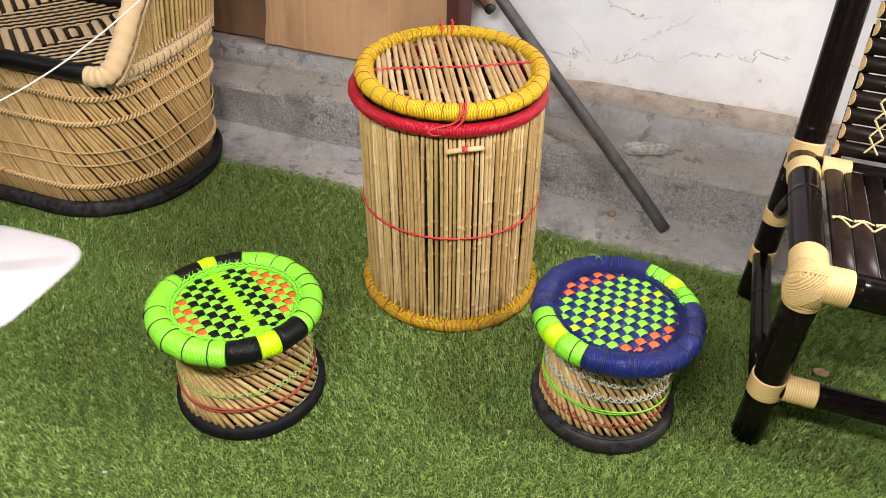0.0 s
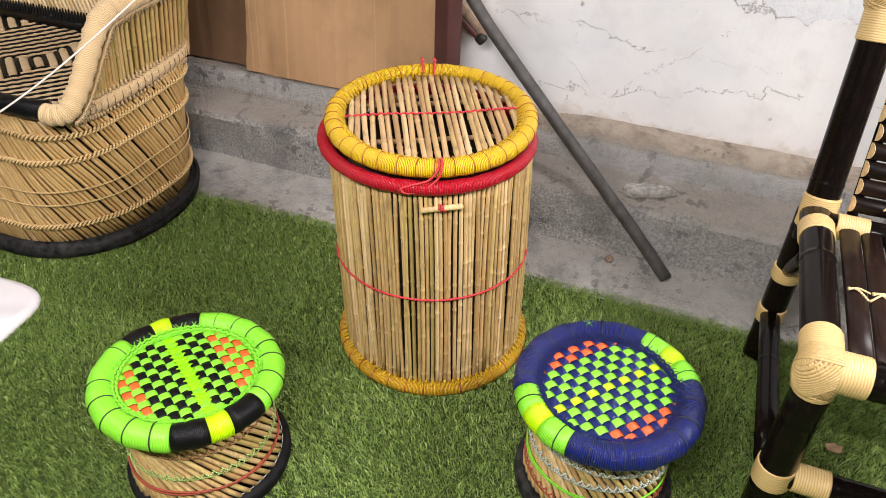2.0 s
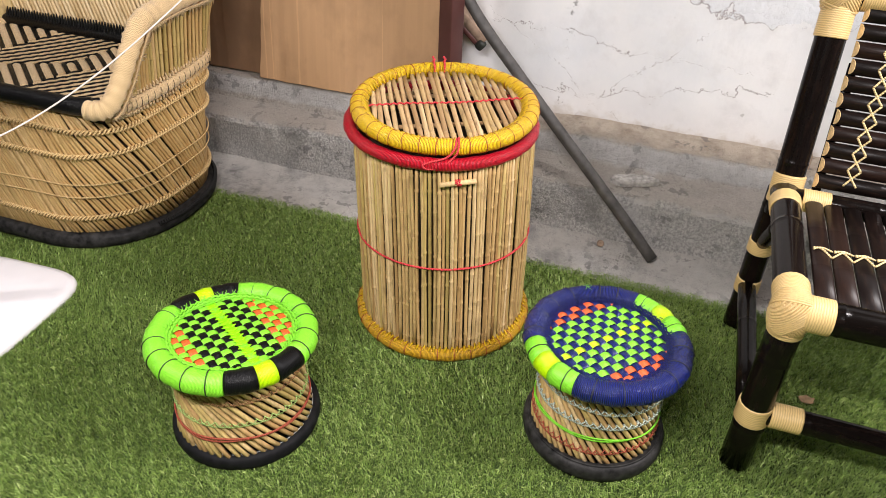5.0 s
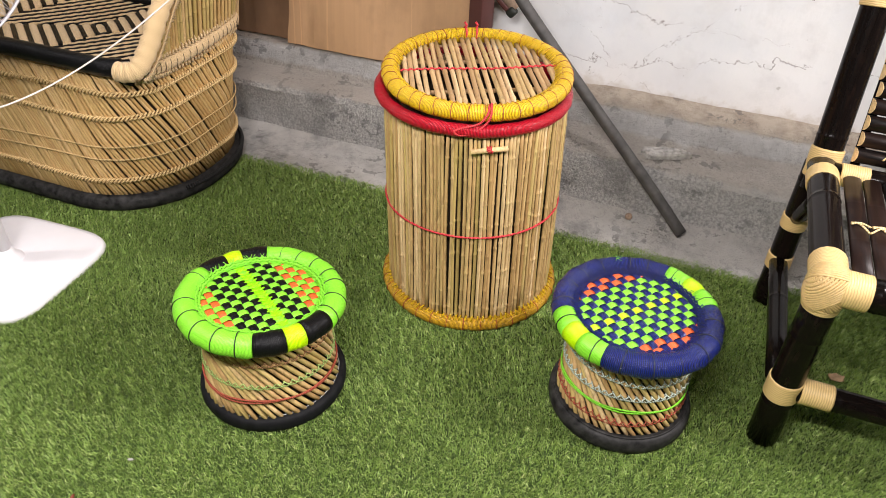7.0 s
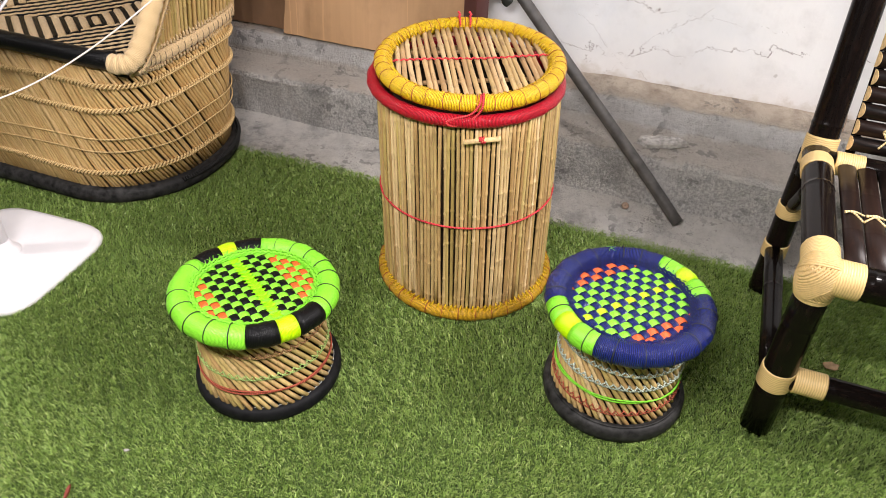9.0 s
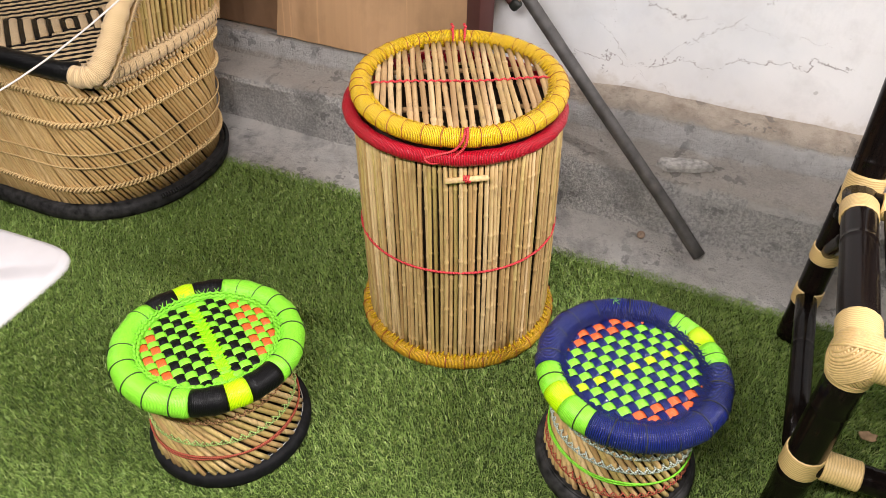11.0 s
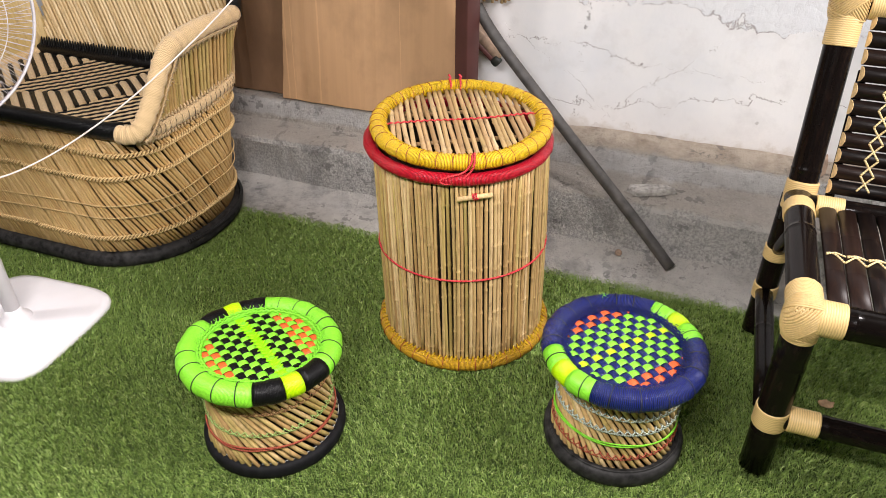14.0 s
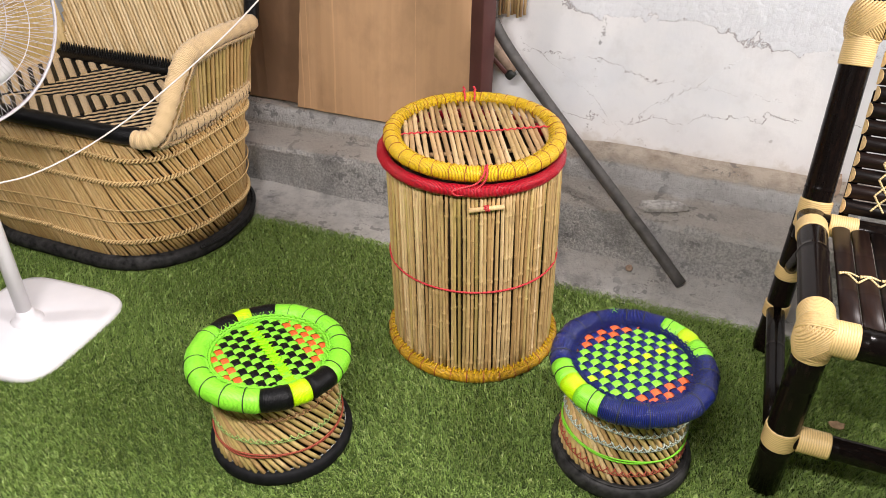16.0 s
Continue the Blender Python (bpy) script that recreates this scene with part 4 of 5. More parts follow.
    for k in (-0.045, 0.045):
        t = math.radians(114) + k * 1.5
        c, o = Vector((RL * math.cos(t), RL * math.sin(t), 0)), Vector((math.cos(t), math.sin(t), 0))
        pts = [c + (o * math.cos(q) + Vector((0, 0, 1)) * math.sin(q)) * rl * 1.12 + Vector((0.001 * q, 0, 0)) for q in [2 * math.pi * j / 18 for j in range(18)]]
        part("hinge_knot", mesh_of("hinge_knot", *joined([tube(pts, 0.0028, 6, True), tube([c + Vector((0, 0, rl)), c + Vector((0.004, 0.0, rl + 0.009)), c + Vector((-0.003, 0.004, rl + 0.014))], 0.0032, 6)]), RED_STRING), None, lid, "red string hinge")
    # loop and toggle at the front
    f = math.radians(-67)
    o, q = Vector((math.cos(f), math.sin(f), 0)), Vector((-math.sin(f), math.cos(f), 0))
    c = o * (RL + rl + 0.003)
    loop = [o * (RL + 0.002) + Vector((0, 0, rl + 0.004)) + q * 0.012, c + q * 0.006 + Vector((0, 0, 0.008)), c + o * 0.004 + q * -0.012 + Vector((0, 0, -0.012)), c + o * 0.005 + q * -0.048 + Vector((0, 0, -0.022)), c + o * 0.006 + q * -0.066 + Vector((0, 0, -0.030)),
            c + o * 0.007 + q * -0.052 + Vector((0, 0, -0.039)), c + o * 0.008 + q * -0.020 + Vector((0, 0, -0.030)), c + o * 0.004 + q * 0.004 + Vector((0, 0, -0.012)), c + q * 0.014 + Vector((0, 0, 0.006)), o * (RL + 0.004) + Vector((0, 0, rl + 0.008)) + q * 0.016]
    part("closing_loop", tube_mesh("closing_loop", dense(loop, 6), 0.0026, RED_STRING, 6), None, lid, "red string loop")
    g = math.radians(-63)
    o2, q2 = Vector((math.cos(g), math.sin(g), 0)), Vector((-math.sin(g), math.cos(g), 0))
    t = shift * 0.9 + o2 * 0.231 + Vector((0, 0, 0.552))
    tog = part("toggle", tube_mesh("toggle", [t - q2 * 0.042 + Vector((0, 0, -0.004)), t + q2 * 0.042 + Vector((0, 0, 0.003))], 0.0062, CUT_END, 8), None, basket, "pale whittled stick toggle")
    part("toggle_knot", tube_mesh("toggle_knot", [t + o2 * 0.0065 * math.cos(j * 1.05) + Vector((0, 0, 0.0075 * math.sin(j * 1.05))) + q2 * (j * 0.0007 - 0.006) for j in range(19)], 0.002, RED_STRING, 5), None, tog)


def dense(points, n):
    """A smooth line through points (Catmull-Rom), n steps a piece."""
    P = [Vector(p) for p in points]
    P = [P[0] * 2 - P[1]] + P + [P[-1] * 2 - P[-2]]
    out = []
    for i in range(1, len(P) - 2):
        for k in range(n):
            t = k / n
            a, b, c, d = P[i - 1:i + 3]
            out.append(0.5 * ((2 * b) + (c - a) * t + (2 * a - 5 * b + 4 * c - d) * t * t + (3 * b - a - 3 * c + d) * t ** 3))
    out.append(P[-2])
    return out


cane_basket()


# ---- woven armchair ----
def round_rect(hx, hy, r, n, cx=0.0, cy=0.0, z=0.0):
    """n points evenly spaced along a rounded rectangle, from the middle of its front, going right."""
    corners = [(hx - r, -hy + r, -90), (hx - r, hy - r, 0), (-hx + r, hy - r, 90), (-hx + r, -hy + r, 180)]
    pts = [(0.0, -hy)]
    for x, y, a in corners:
        pts += [(x + r * math.cos(math.radians(a + d)), y + r * math.sin(math.radians(a + d))) for d in range(0, 91, 5)]
    pts.append((0.0, -hy))
    pts = np.array(pts)
    seg = np.hypot(*np.diff(pts, axis=0).T)
    s = np.concatenate([[0], np.cumsum(seg)])
    q = np.arange(n) / n * s[-1]
    return [Vector((cx + x, cy + y, z)) for x, y in zip(np.interp(q, s, pts[:, 0]), np.interp(q, s, pts[:, 1]))], s[-1]


def armchair():
    rg = random.Random(21)
    cx, cy = -1.829, 1.885
    chair = thing("woven_armchair", pose(cx, cy, BASE), "woven cane armchair with black and cream seat on tyre base", "armchair")
    tyre_path, _ = round_rect(0.462, 0.322, 0.300, 160, z=0.026)
    tyre = part("tyre_base", tube_mesh("tyre_base", tyre_path, 0.028, RUBBER_GREY, 12, True, 1.0), None, chair, "black tyre strip round the base")
    rib = block(0.005, 0.014, 0.018, 0.001, 1)
    rib_me = bpy.data.meshes.new("tread_block")
    rib.to_mesh(rib_me)
    rib.free()
    rib_me.materials.append(RUBBER_GREY)
    for i in range(0, 160):
        p, q = tyre_path[i], tyre_path[(i + 1) % 160]
        d = (q - p).normalized()
        out = Vector((d.y, -d.x, 0))
        if p.x > 0.2 and -0.15 < p.y < 0.32:
            for f in (0.0, 0.5):
                ob = part("tread_block", rib_me, None, tyre)
                ob.matrix_basis = Matrix.Translation(p.lerp(q, f) + out * 0.022 + Vector((0, 0, 0.018))) @ Matrix.Rotation(math.atan2(d.y, d.x), 4, "Z") @ pose(0, 0, 0, 40, 0, 0)
    # slanting canes between tyre and seat ring
    N = 202
    _, length = round_rect(0.454, 0.316, 0.285, N * 4, z=0.045)
    def level_path(z, n, extra):
        t = (z - 0.045) / 0.42
        hx, hy = 0.454 + (0.452 - 0.454) * t + extra, 0.316 + (0.290 - 0.316) * t + extra
        return round_rect(hx, hy, 0.285 - 0.165 * t + 0.05 * t * (1 - t), n, z=z)[0]

    steps = 7
    levels = [level_path(0.045 + 0.423 * k / (steps - 1), N * 4, 0.0) for k in range(steps)]
    slant = int(0.22 / length * N * 4)
    for i in range(N):
        j = rg.randint(-1, 1)
        joint = rg.randint(1, steps - 2)
        pts = [levels[k][(4 * i + j + int(slant * (1 - k / (steps - 1)))) % (4 * N)] for k in range(steps)]
        part("cane", tube_mesh("cane", pts, [0.0055 * (1.12 if k == joint else rg.uniform(0.94, 1.04)) for k in range(steps)], CANE_SOFA, 6), None, chair)
    lo_in, _ = round_rect(0.438, 0.297, 0.27, 100, z=0.03)
    mid_in, _ = round_rect(0.430, 0.283, 0.20, 100, z=0.25)
    hi_in, _ = round_rect(0.430, 0.270, 0.11, 100, z=0.44)
    verts = lo_in + mid_in + hi_in
    faces = [(k * 100 + i, k * 100 + (i + 1) % 100, (k + 1) * 100 + (i + 1) % 100, (k + 1) * 100 + i) for k in (0, 1) for i in range(100)]
    # Added dark shell: gives the gaps between body canes their shade.
    part("lining", mesh_of("lining", verts, faces, None, GAP_SHADE), None, chair)

    for z in (0.412, 0.330, 0.112):
        path = [p + Vector((0, 0, 0.004 * math.sin(k * 0.021 + z * 30))) for k, p in enumerate(level_path(z, 1100, 0.0075))]
        part("jute_braid", mesh_of("jute_braid", *twisted(path, 0.0058, 0.024, 0.0036, True), JUTE), None, chair, "pale jute braid laced through the canes")
    for z, d in ((0.235, 0.0), (0.190, 0.7)):
        path = [p + Vector((0, 0, 0.022 * math.cos((p.x - 0.36) * 3.1 + d * 0.3))) - Vector((0, 0, 0.022)) for p in level_path(z, 240, 0.010)]
        part("thin_cord", tube_mesh("thin_cord", path, 0.0024, JUTE, 6, True), None, chair)
    # seat rail: black at the front, jute along the sides
    ring, _ = round_rect(0.455, 0.290, 0.10, 400, z=0.497)
    front = [p for p in ring if p.y < -0.24 and abs(p.x) < 0.42]
    front.sort(key=lambda p: p.x)
    part("front_rail", tube_mesh("front_rail", front, 0.0265, BLACK, 14), None, chair, "black cord wound front rail")
    for sgn in (1, -1):
        side = [(0.435, -0.270, 0.488), (0.450, -0.225, 0.480), (0.455, -0.14, 0.470), (0.453, 0.0, 0.466), (0.442, 0.14, 0.466), (0.424, 0.245, 0.468), (0.385, 0.292, 0.470)]
        part("side_rail", tube_mesh("side_rail", dense([(sgn * x, y, z) for x, y, z in side], 36), [0.0225 * (1 + 0.10 * abs(math.sin(i * 0.33 + 0.4 * math.sin(i * 0.11))) - 0.06) for i in range(217)], COIR, 12), None, chair, "pale jute wound side rail")
        rail_line = dense([(sgn * x, y, z) for x, y, z in side], 9)
        loops = []
        for i in range(1, len(rail_line) - 1):
            p = rail_line[i] + Vector((0, 0, rg.uniform(-0.002, 0.002)))
            out = Vector((sgn, 0, 0))
            d = (rail_line[i + 1] - rail_line[i - 1]).normalized()
            for s2 in (1, -1):
                loops.append(tube([p + out * 0.012 + Vector((0, 0, s2 * 0.020)), p + out * 0.010 + d * 0.003 + Vector((0, 0, s2 * 0.030)), p + out * 0.001 + d * 0.007 + Vector((0, 0, s2 * (0.036 + rg.uniform(0, 0.006))))], [0.0048, 0.0040, 0.0018], 5))
        tagged(part("rail_lacing", mesh_of("rail_lacing", *joined(loops), COIR), None, chair, "jute stitches tying the rail to the canes"), kind="stuff")
        # Thin dark strips draw the shade in gaps between windings.
        gaps = [tube([rail_line[i] + (Vector((sgn, 0, 0)) * math.cos(q) + Vector((0, 0, 1)) * math.sin(q)) * 0.0238 + Vector((0, 0.004 * math.sin(q), 0)) for q in [-0.6, -0.2, 0.2, 0.6]], 0.0008, 4) for i in range(2, len(rail_line) - 2, 2)]
        tagged(part("rail_gap_cord", mesh_of("rail_gap_cord", *joined(gaps), SEAM), None, chair, "dark strips drawn as shade in the gaps between the jute windings"), kind="stuff")
        arm = [(0.415, -0.291, 0.494), (0.450, -0.284, 0.494), (0.472, -0.262, 0.508), (0.482, -0.215, 0.560), (0.488, -0.165, 0.630), (0.491, -0.110, 0.690), (0.486, -0.040, 0.703), (0.490, 0.060, 0.712), (0.486, 0.160, 0.708), (0.474, 0.268, 0.700)]
        path = dense([(sgn * x, y, z) for x, y, z in arm], 10)
        rads = [0.0275 + 0.0018 * math.sin(i * 1.3) + 0.0012 * math.sin(i * 3.1) + 0.004 * max(0, 1 - abs(i - 62) / 20) for i in range(len(path))]
        part("armrest", tube_mesh("armrest", path, rads, COIR, 14), None, chair, "thick pale jute wound armrest")
        ends = []
        for i in range(16, len(path) - 2):
            p, d = path[i], (path[i + 1] - path[i - 1]).normalized()
            down = Vector((sgn * 0.25, 0, -1)) if d.y > abs(d.z) else Vector((sgn * 0.45, d.z, -d.y))
            down = (down - d * down.dot(d)).normalized()
            for f in (0.0, 0.5):
                b = p.lerp(path[i + 1], f)
                ends.append(tube([b + down * 0.026 + Vector((sgn * 0.012, 0, 0)), b + down * 0.034 + Vector((sgn * 0.008, 0, 0)), b + down * (0.037 + rg.uniform(0, 0.016)) + d * rg.uniform(-0.004, 0.006)], [0.0032, 0.0026, 0.0012], 4))
        tagged(part("armrest_stitching", mesh_of("armrest_stitching", *joined(ends), COIR), None, chair, "jute stitches tying the armrest to the canes"), kind="stuff")
        arm_c = [stick_mesh("arm_cane", 0.0066, 0.26, 1, 160 + k, CANE_GREEN if k % 2 else CANE_SOFA, 6) for k in range(4)]
        ups = dense([(sgn * x, y, z) for x, y, z in arm[2:]] + [(sgn * 0.452, 0.31, 0.69)], 30)
        downs = dense([(sgn * x, y, z) for x, y, z in ((0.452, -0.255, 0.458), (0.450, -0.12, 0.450), (0.441, 0.14, 0.448), (0.424, 0.245, 0.452), (0.385, 0.29, 0.455))], 50)
        n = 36
        for i in range(n):
            u = ups[int((len(ups) - 1) * (0.10 + 0.90 * i / (n - 1)))]
            d = min(downs, key=lambda p: abs(p.y - (u.y + 0.012)) + 0.3 * abs(p.x - u.x))
            if u.z - d.z > 0.03:
                lay(arm_c, d, u + Vector((0, 0, -0.01)), 0.26, chair, "arm_cane", rg)
        panel_v = []
        for i in range(n):
            u = ups[int((len(ups) - 1) * (0.10 + 0.90 * i / (n - 1)))]
            d = min(downs, key=lambda p: abs(p.y - (u.y + 0.012)) + 0.3 * abs(p.x - u.x))
            panel_v += [d + Vector((-sgn * 0.012, 0, 0)), u + Vector((-sgn * 0.012, 0, -0.01))]
        panel_f = [(2 * i, 2 * i + 2, 2 * i + 3, 2 * i + 1) for i in range(n - 1)]
        part("arm_lining", mesh_of("arm_lining", panel_v, panel_f, None, CANE_GREEN), None, chair)
        rim = [(0.470, 0.275, 0.690), (0.452, 0.318, 0.78), (0.436, 0.356, 0.90), (0.415, 0.395, 1.02), (0.36, 0.412, 1.09)]
        part("back_rim", tube_mesh("back_rim", dense([(sgn * x, y, z) for x, y, z in rim], 10), 0.026, BLACK, 12), None, chair, "black cord wound back rim")
    part("back_top_rail", tube_mesh("back_top_rail", dense([(-0.36, 0.412, 1.09), (-0.18, 0.418, 1.12), (0, 0.42, 1.13), (0.18, 0.418, 1.12), (0.36, 0.412, 1.09)], 10), 0.026, BLACK, 12), None, chair)
    # back of slanting canes
    back_c = [stick_mesh("back_cane", 0.0066, 0.7, 3, 180 + k, CANE_BACK, 6, 0, 0.002) for k in range(5)]
    for i in range(70):
        x = -0.62 + 1.20 * i / 69
        lo = Vector((x + 0.17, 0.272, 0.47))
        hi = Vector((x - 0.13, 0.405, 1.085))
        for p, o in ((lo, hi), (hi, lo)):
            lim = 0.412 if p.z < 0.6 else 0.405
            if abs(p.x) > lim:
                t = (math.copysign(lim, p.x) - o.x) / (p.x - o.x)
                p.xyz = o.lerp(p, t)
        if (hi - lo).length > 0.06 and abs(lo.x) <= 0.42 and abs(hi.x) <= 0.42:
            lay(back_c, lo, hi, 0.7, chair, "back_cane", rg)
    pv = [(-0.42, 0.284, 0.44), (0.42, 0.284, 0.44), (0.42, 0.42, 1.09), (-0.42, 0.42, 1.09), (-0.42, 0.290, 0.44), (0.42, 0.290, 0.44), (0.42, 0.426, 1.09), (-0.42, 0.426, 1.09)]
    part("back_lining", mesh_of("back_lining", pv, [(0, 1, 2, 3), (5, 4, 7, 6), (0, 4, 5, 1), (3, 2, 6, 7)], None, CANE_BACK, False), None, chair)
    band = []
    band.append(tube([(-0.42, 0.258, 0.480), (0.42, 0.258, 0.480)], 0.021, 10))
    for i in range(66):
        x = -0.40 + 0.8 * i / 65
        band.append(tube([(x, 0.244, 0.484), (x - 0.004, 0.258, 0.512), (x - 0.009, 0.266, 0.524 + rg.uniform(-0.004, 0.004))], [0.006, 0.005, 0.0022], 5))
    tagged(part("seat_back_lashing", mesh_of("seat_back_lashing", *joined(band), BLACK), None, chair, "black cord lashing along the back of the seat"), kind="stuff")
    rowline = [Vector((0.40 - 0.8 * i / 300, 0.345 + 0.004 * math.sin(i * 0.7), 0.84 + 0.05 * i / 300)) for i in range(301)]
    part("back_lacing", mesh_of("back_lacing", *twisted(rowline, 0.003, 0.02, 0.002, False), JUTE), None, chair)
    # woven seat: bars and thin rows laid askew, meeting in bow-tie figures
    x0, x1, y0, y1 = -0.425, 0.425, -0.270, 0.245
    skew = math.radians(51)
    du, dv, mid = Vector((math.cos(skew), math.sin(skew), 0)), Vector((-math.sin(skew), math.cos(skew), 0)), Vector((0.085, 0.012, 0))
    weave = {0: [], 1: []}

    def spot(u, v):
        p = mid + du * u + dv * v
        p.z = 0.468 - 0.010 * (1 - (p.x / 0.43) ** 2) * (1 - (p.y / 0.28) ** 2)
        return p

    def bars(u, v):
        s = 1 if v > 0 else -1
        return abs(v) < 0.040 + 0.46 * abs(u) if abs(v) < 0.22 else v * s > 0.335 + 0.4 * u * s

    def runs(want, at):
        out, start, s = [], None, -0.9
        while s <= 0.9:
            u, v = at(s)
            p = mid + du * u + dv * v
            if x0 < p.x < x1 and y0 < p.y < y1 and bars(u, v) == want:
                start = s if start is None else start
            elif start is not None:
                out.append((start, s))
                start = None
            s += 0.004
        return out

    for k in range(-40, 41):
        v = k * 0.0165
        for a, b in runs(False, lambda s: (s, v)):
            if b - a > 0.012:
                m = max(2, int((b - a) / 0.016))
                weave[k % 2].append(tube([spot(a + (b - a) * i / m, v) + Vector((0, 0, 0.0014 * (i % 2))) for i in range(m + 1)], [0.0080 * (1 + 0.10 * (i % 2)) for i in range(m + 1)], 6, False, True, 0.6))
    for k in range(-24, 25):
        for u, w, c in ((k * 0.038, 0.0128, 0), (k * 0.038 + 0.019, 0.0085, 1)):
            for a, b in runs(True, lambda s: (u, s)):
                if b - a > 0.010:
                    m = max(3, int((b - a) / 0.012))
                    weave[c].append(tube([spot(u + 0.0010 * math.sin(i * 2.3 + k), a + (b - a) * i / m) + Vector((0, 0, 0.004 * math.sin(math.pi * i / m))) for i in range(m + 1)], [w * (0.75 if i in (0, m) else 1) for i in range(m + 1)], 8, False, True, 0.45))
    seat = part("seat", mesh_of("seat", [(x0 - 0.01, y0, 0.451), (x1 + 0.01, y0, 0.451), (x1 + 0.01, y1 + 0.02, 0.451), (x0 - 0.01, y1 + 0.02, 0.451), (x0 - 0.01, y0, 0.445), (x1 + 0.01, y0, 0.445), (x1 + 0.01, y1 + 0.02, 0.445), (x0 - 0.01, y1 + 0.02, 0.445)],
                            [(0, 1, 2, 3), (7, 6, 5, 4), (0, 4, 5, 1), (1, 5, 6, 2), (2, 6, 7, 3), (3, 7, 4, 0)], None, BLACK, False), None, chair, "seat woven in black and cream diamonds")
    tagged(part("cream_weave", mesh_of("cream_weave", *joined(weave[0]), COIR), None, seat), kind="stuff")
    tagged(part("black_weave", mesh_of("black_weave", *joined(weave[1]), BLACK), None, seat), kind="stuff")


armchair()


# ---- dark cane chair ----
def culm(name, a, b, r, joints, parent, seed, material=None, segs=16):
    """A thick bamboo pole from a to b with ringed joints."""
    a, b = Vector(a), Vector(b)
    n = (b - a).length
    me = stick_mesh(name, r, n, joints, seed, material or STAINED, segs, 0.0, 0.0, 0.22)
    ob = part(name, me, None, parent)
    ob.matrix_basis = between(a, b, n)
    return ob


def sleeve(a, b, r, parent, name="rattan_binding", wobble=0.0004):
    """Split rattan wound round a pole between two points: a ribbed sleeve."""
    a, b = Vector(a), Vector(b)
    n = max(4, int((b - a).length / 0.0025))
    pts = [a.lerp(b, i / n) for i in range(n + 1)]
    rads = [r + wobble * abs(math.sin(i * 0.0025 * math.pi / 0.0065)) for i in range(n + 1)]
    rads[0] *= 0.97
    rads[-1] *= 0.97
    return part(name, tube_mesh(name, pts, rads, RATTAN, 18), None, parent)


def knot(c, size, parent, leg, rail):
    """A wound corner knot: bands of flat split rattan crossing over a solid core, laid aslant between leg and rail."""
    leg, rail = Vector(leg).normalized(), Vector(rail).normalized()
    side = leg.cross(rail).normalized()
    base = Vector(c)

    def core(d):
        q = 2.6
        return (abs(d.x / size[0]) ** q + abs(d.y / size[1]) ** q + abs(d.z / size[2]) ** q) ** (-1 / q)

    bm = bmesh.new()
    bmesh.ops.create_uvsphere(bm, u_segments=20, v_segments=12, radius=1)
    for v in bm.verts:
        v.co = base + v.co * core(v.co) * 0.985
    ob = part("rattan_corner_knot", bm, RATTAN, parent, "pale split rattan corner knot")
    families = [((leg + rail).normalized(), -0.86, 0.86, 16, 1.004), ((leg - rail).normalized(), -0.30, 0.86, 12, 1.030), ((side * 0.75 + leg * 0.65).normalized(), 0.22, 0.90, 9, 1.05), ((leg * 0.9 - side * 0.3 + rail * 0.2).normalized(), -0.92, -0.45, 5, 1.045)]
    for normal, lo, hi, n, lift in families:
        u = normal.orthogonal().normalized()
        w = normal.cross(u)
        strands = []
        for k in range(n):
            h = lo + (hi - lo) * k / (n - 1)
            pts = []
            for i in range(30):
                t = 2 * math.pi * i / 30
                d = normal * h + (u * math.cos(t) + w * math.sin(t)) * math.sqrt(1 - h * h)
                pts.append(base + d * core(d) * lift)
            strands.append(tube(pts, 0.0030, 6, True))
        tagged(part("rattan_strand", mesh_of("rattan_strand", *joined(strands), RATTAN_PLAIN), None, ob), kind="stuff")
    return ob


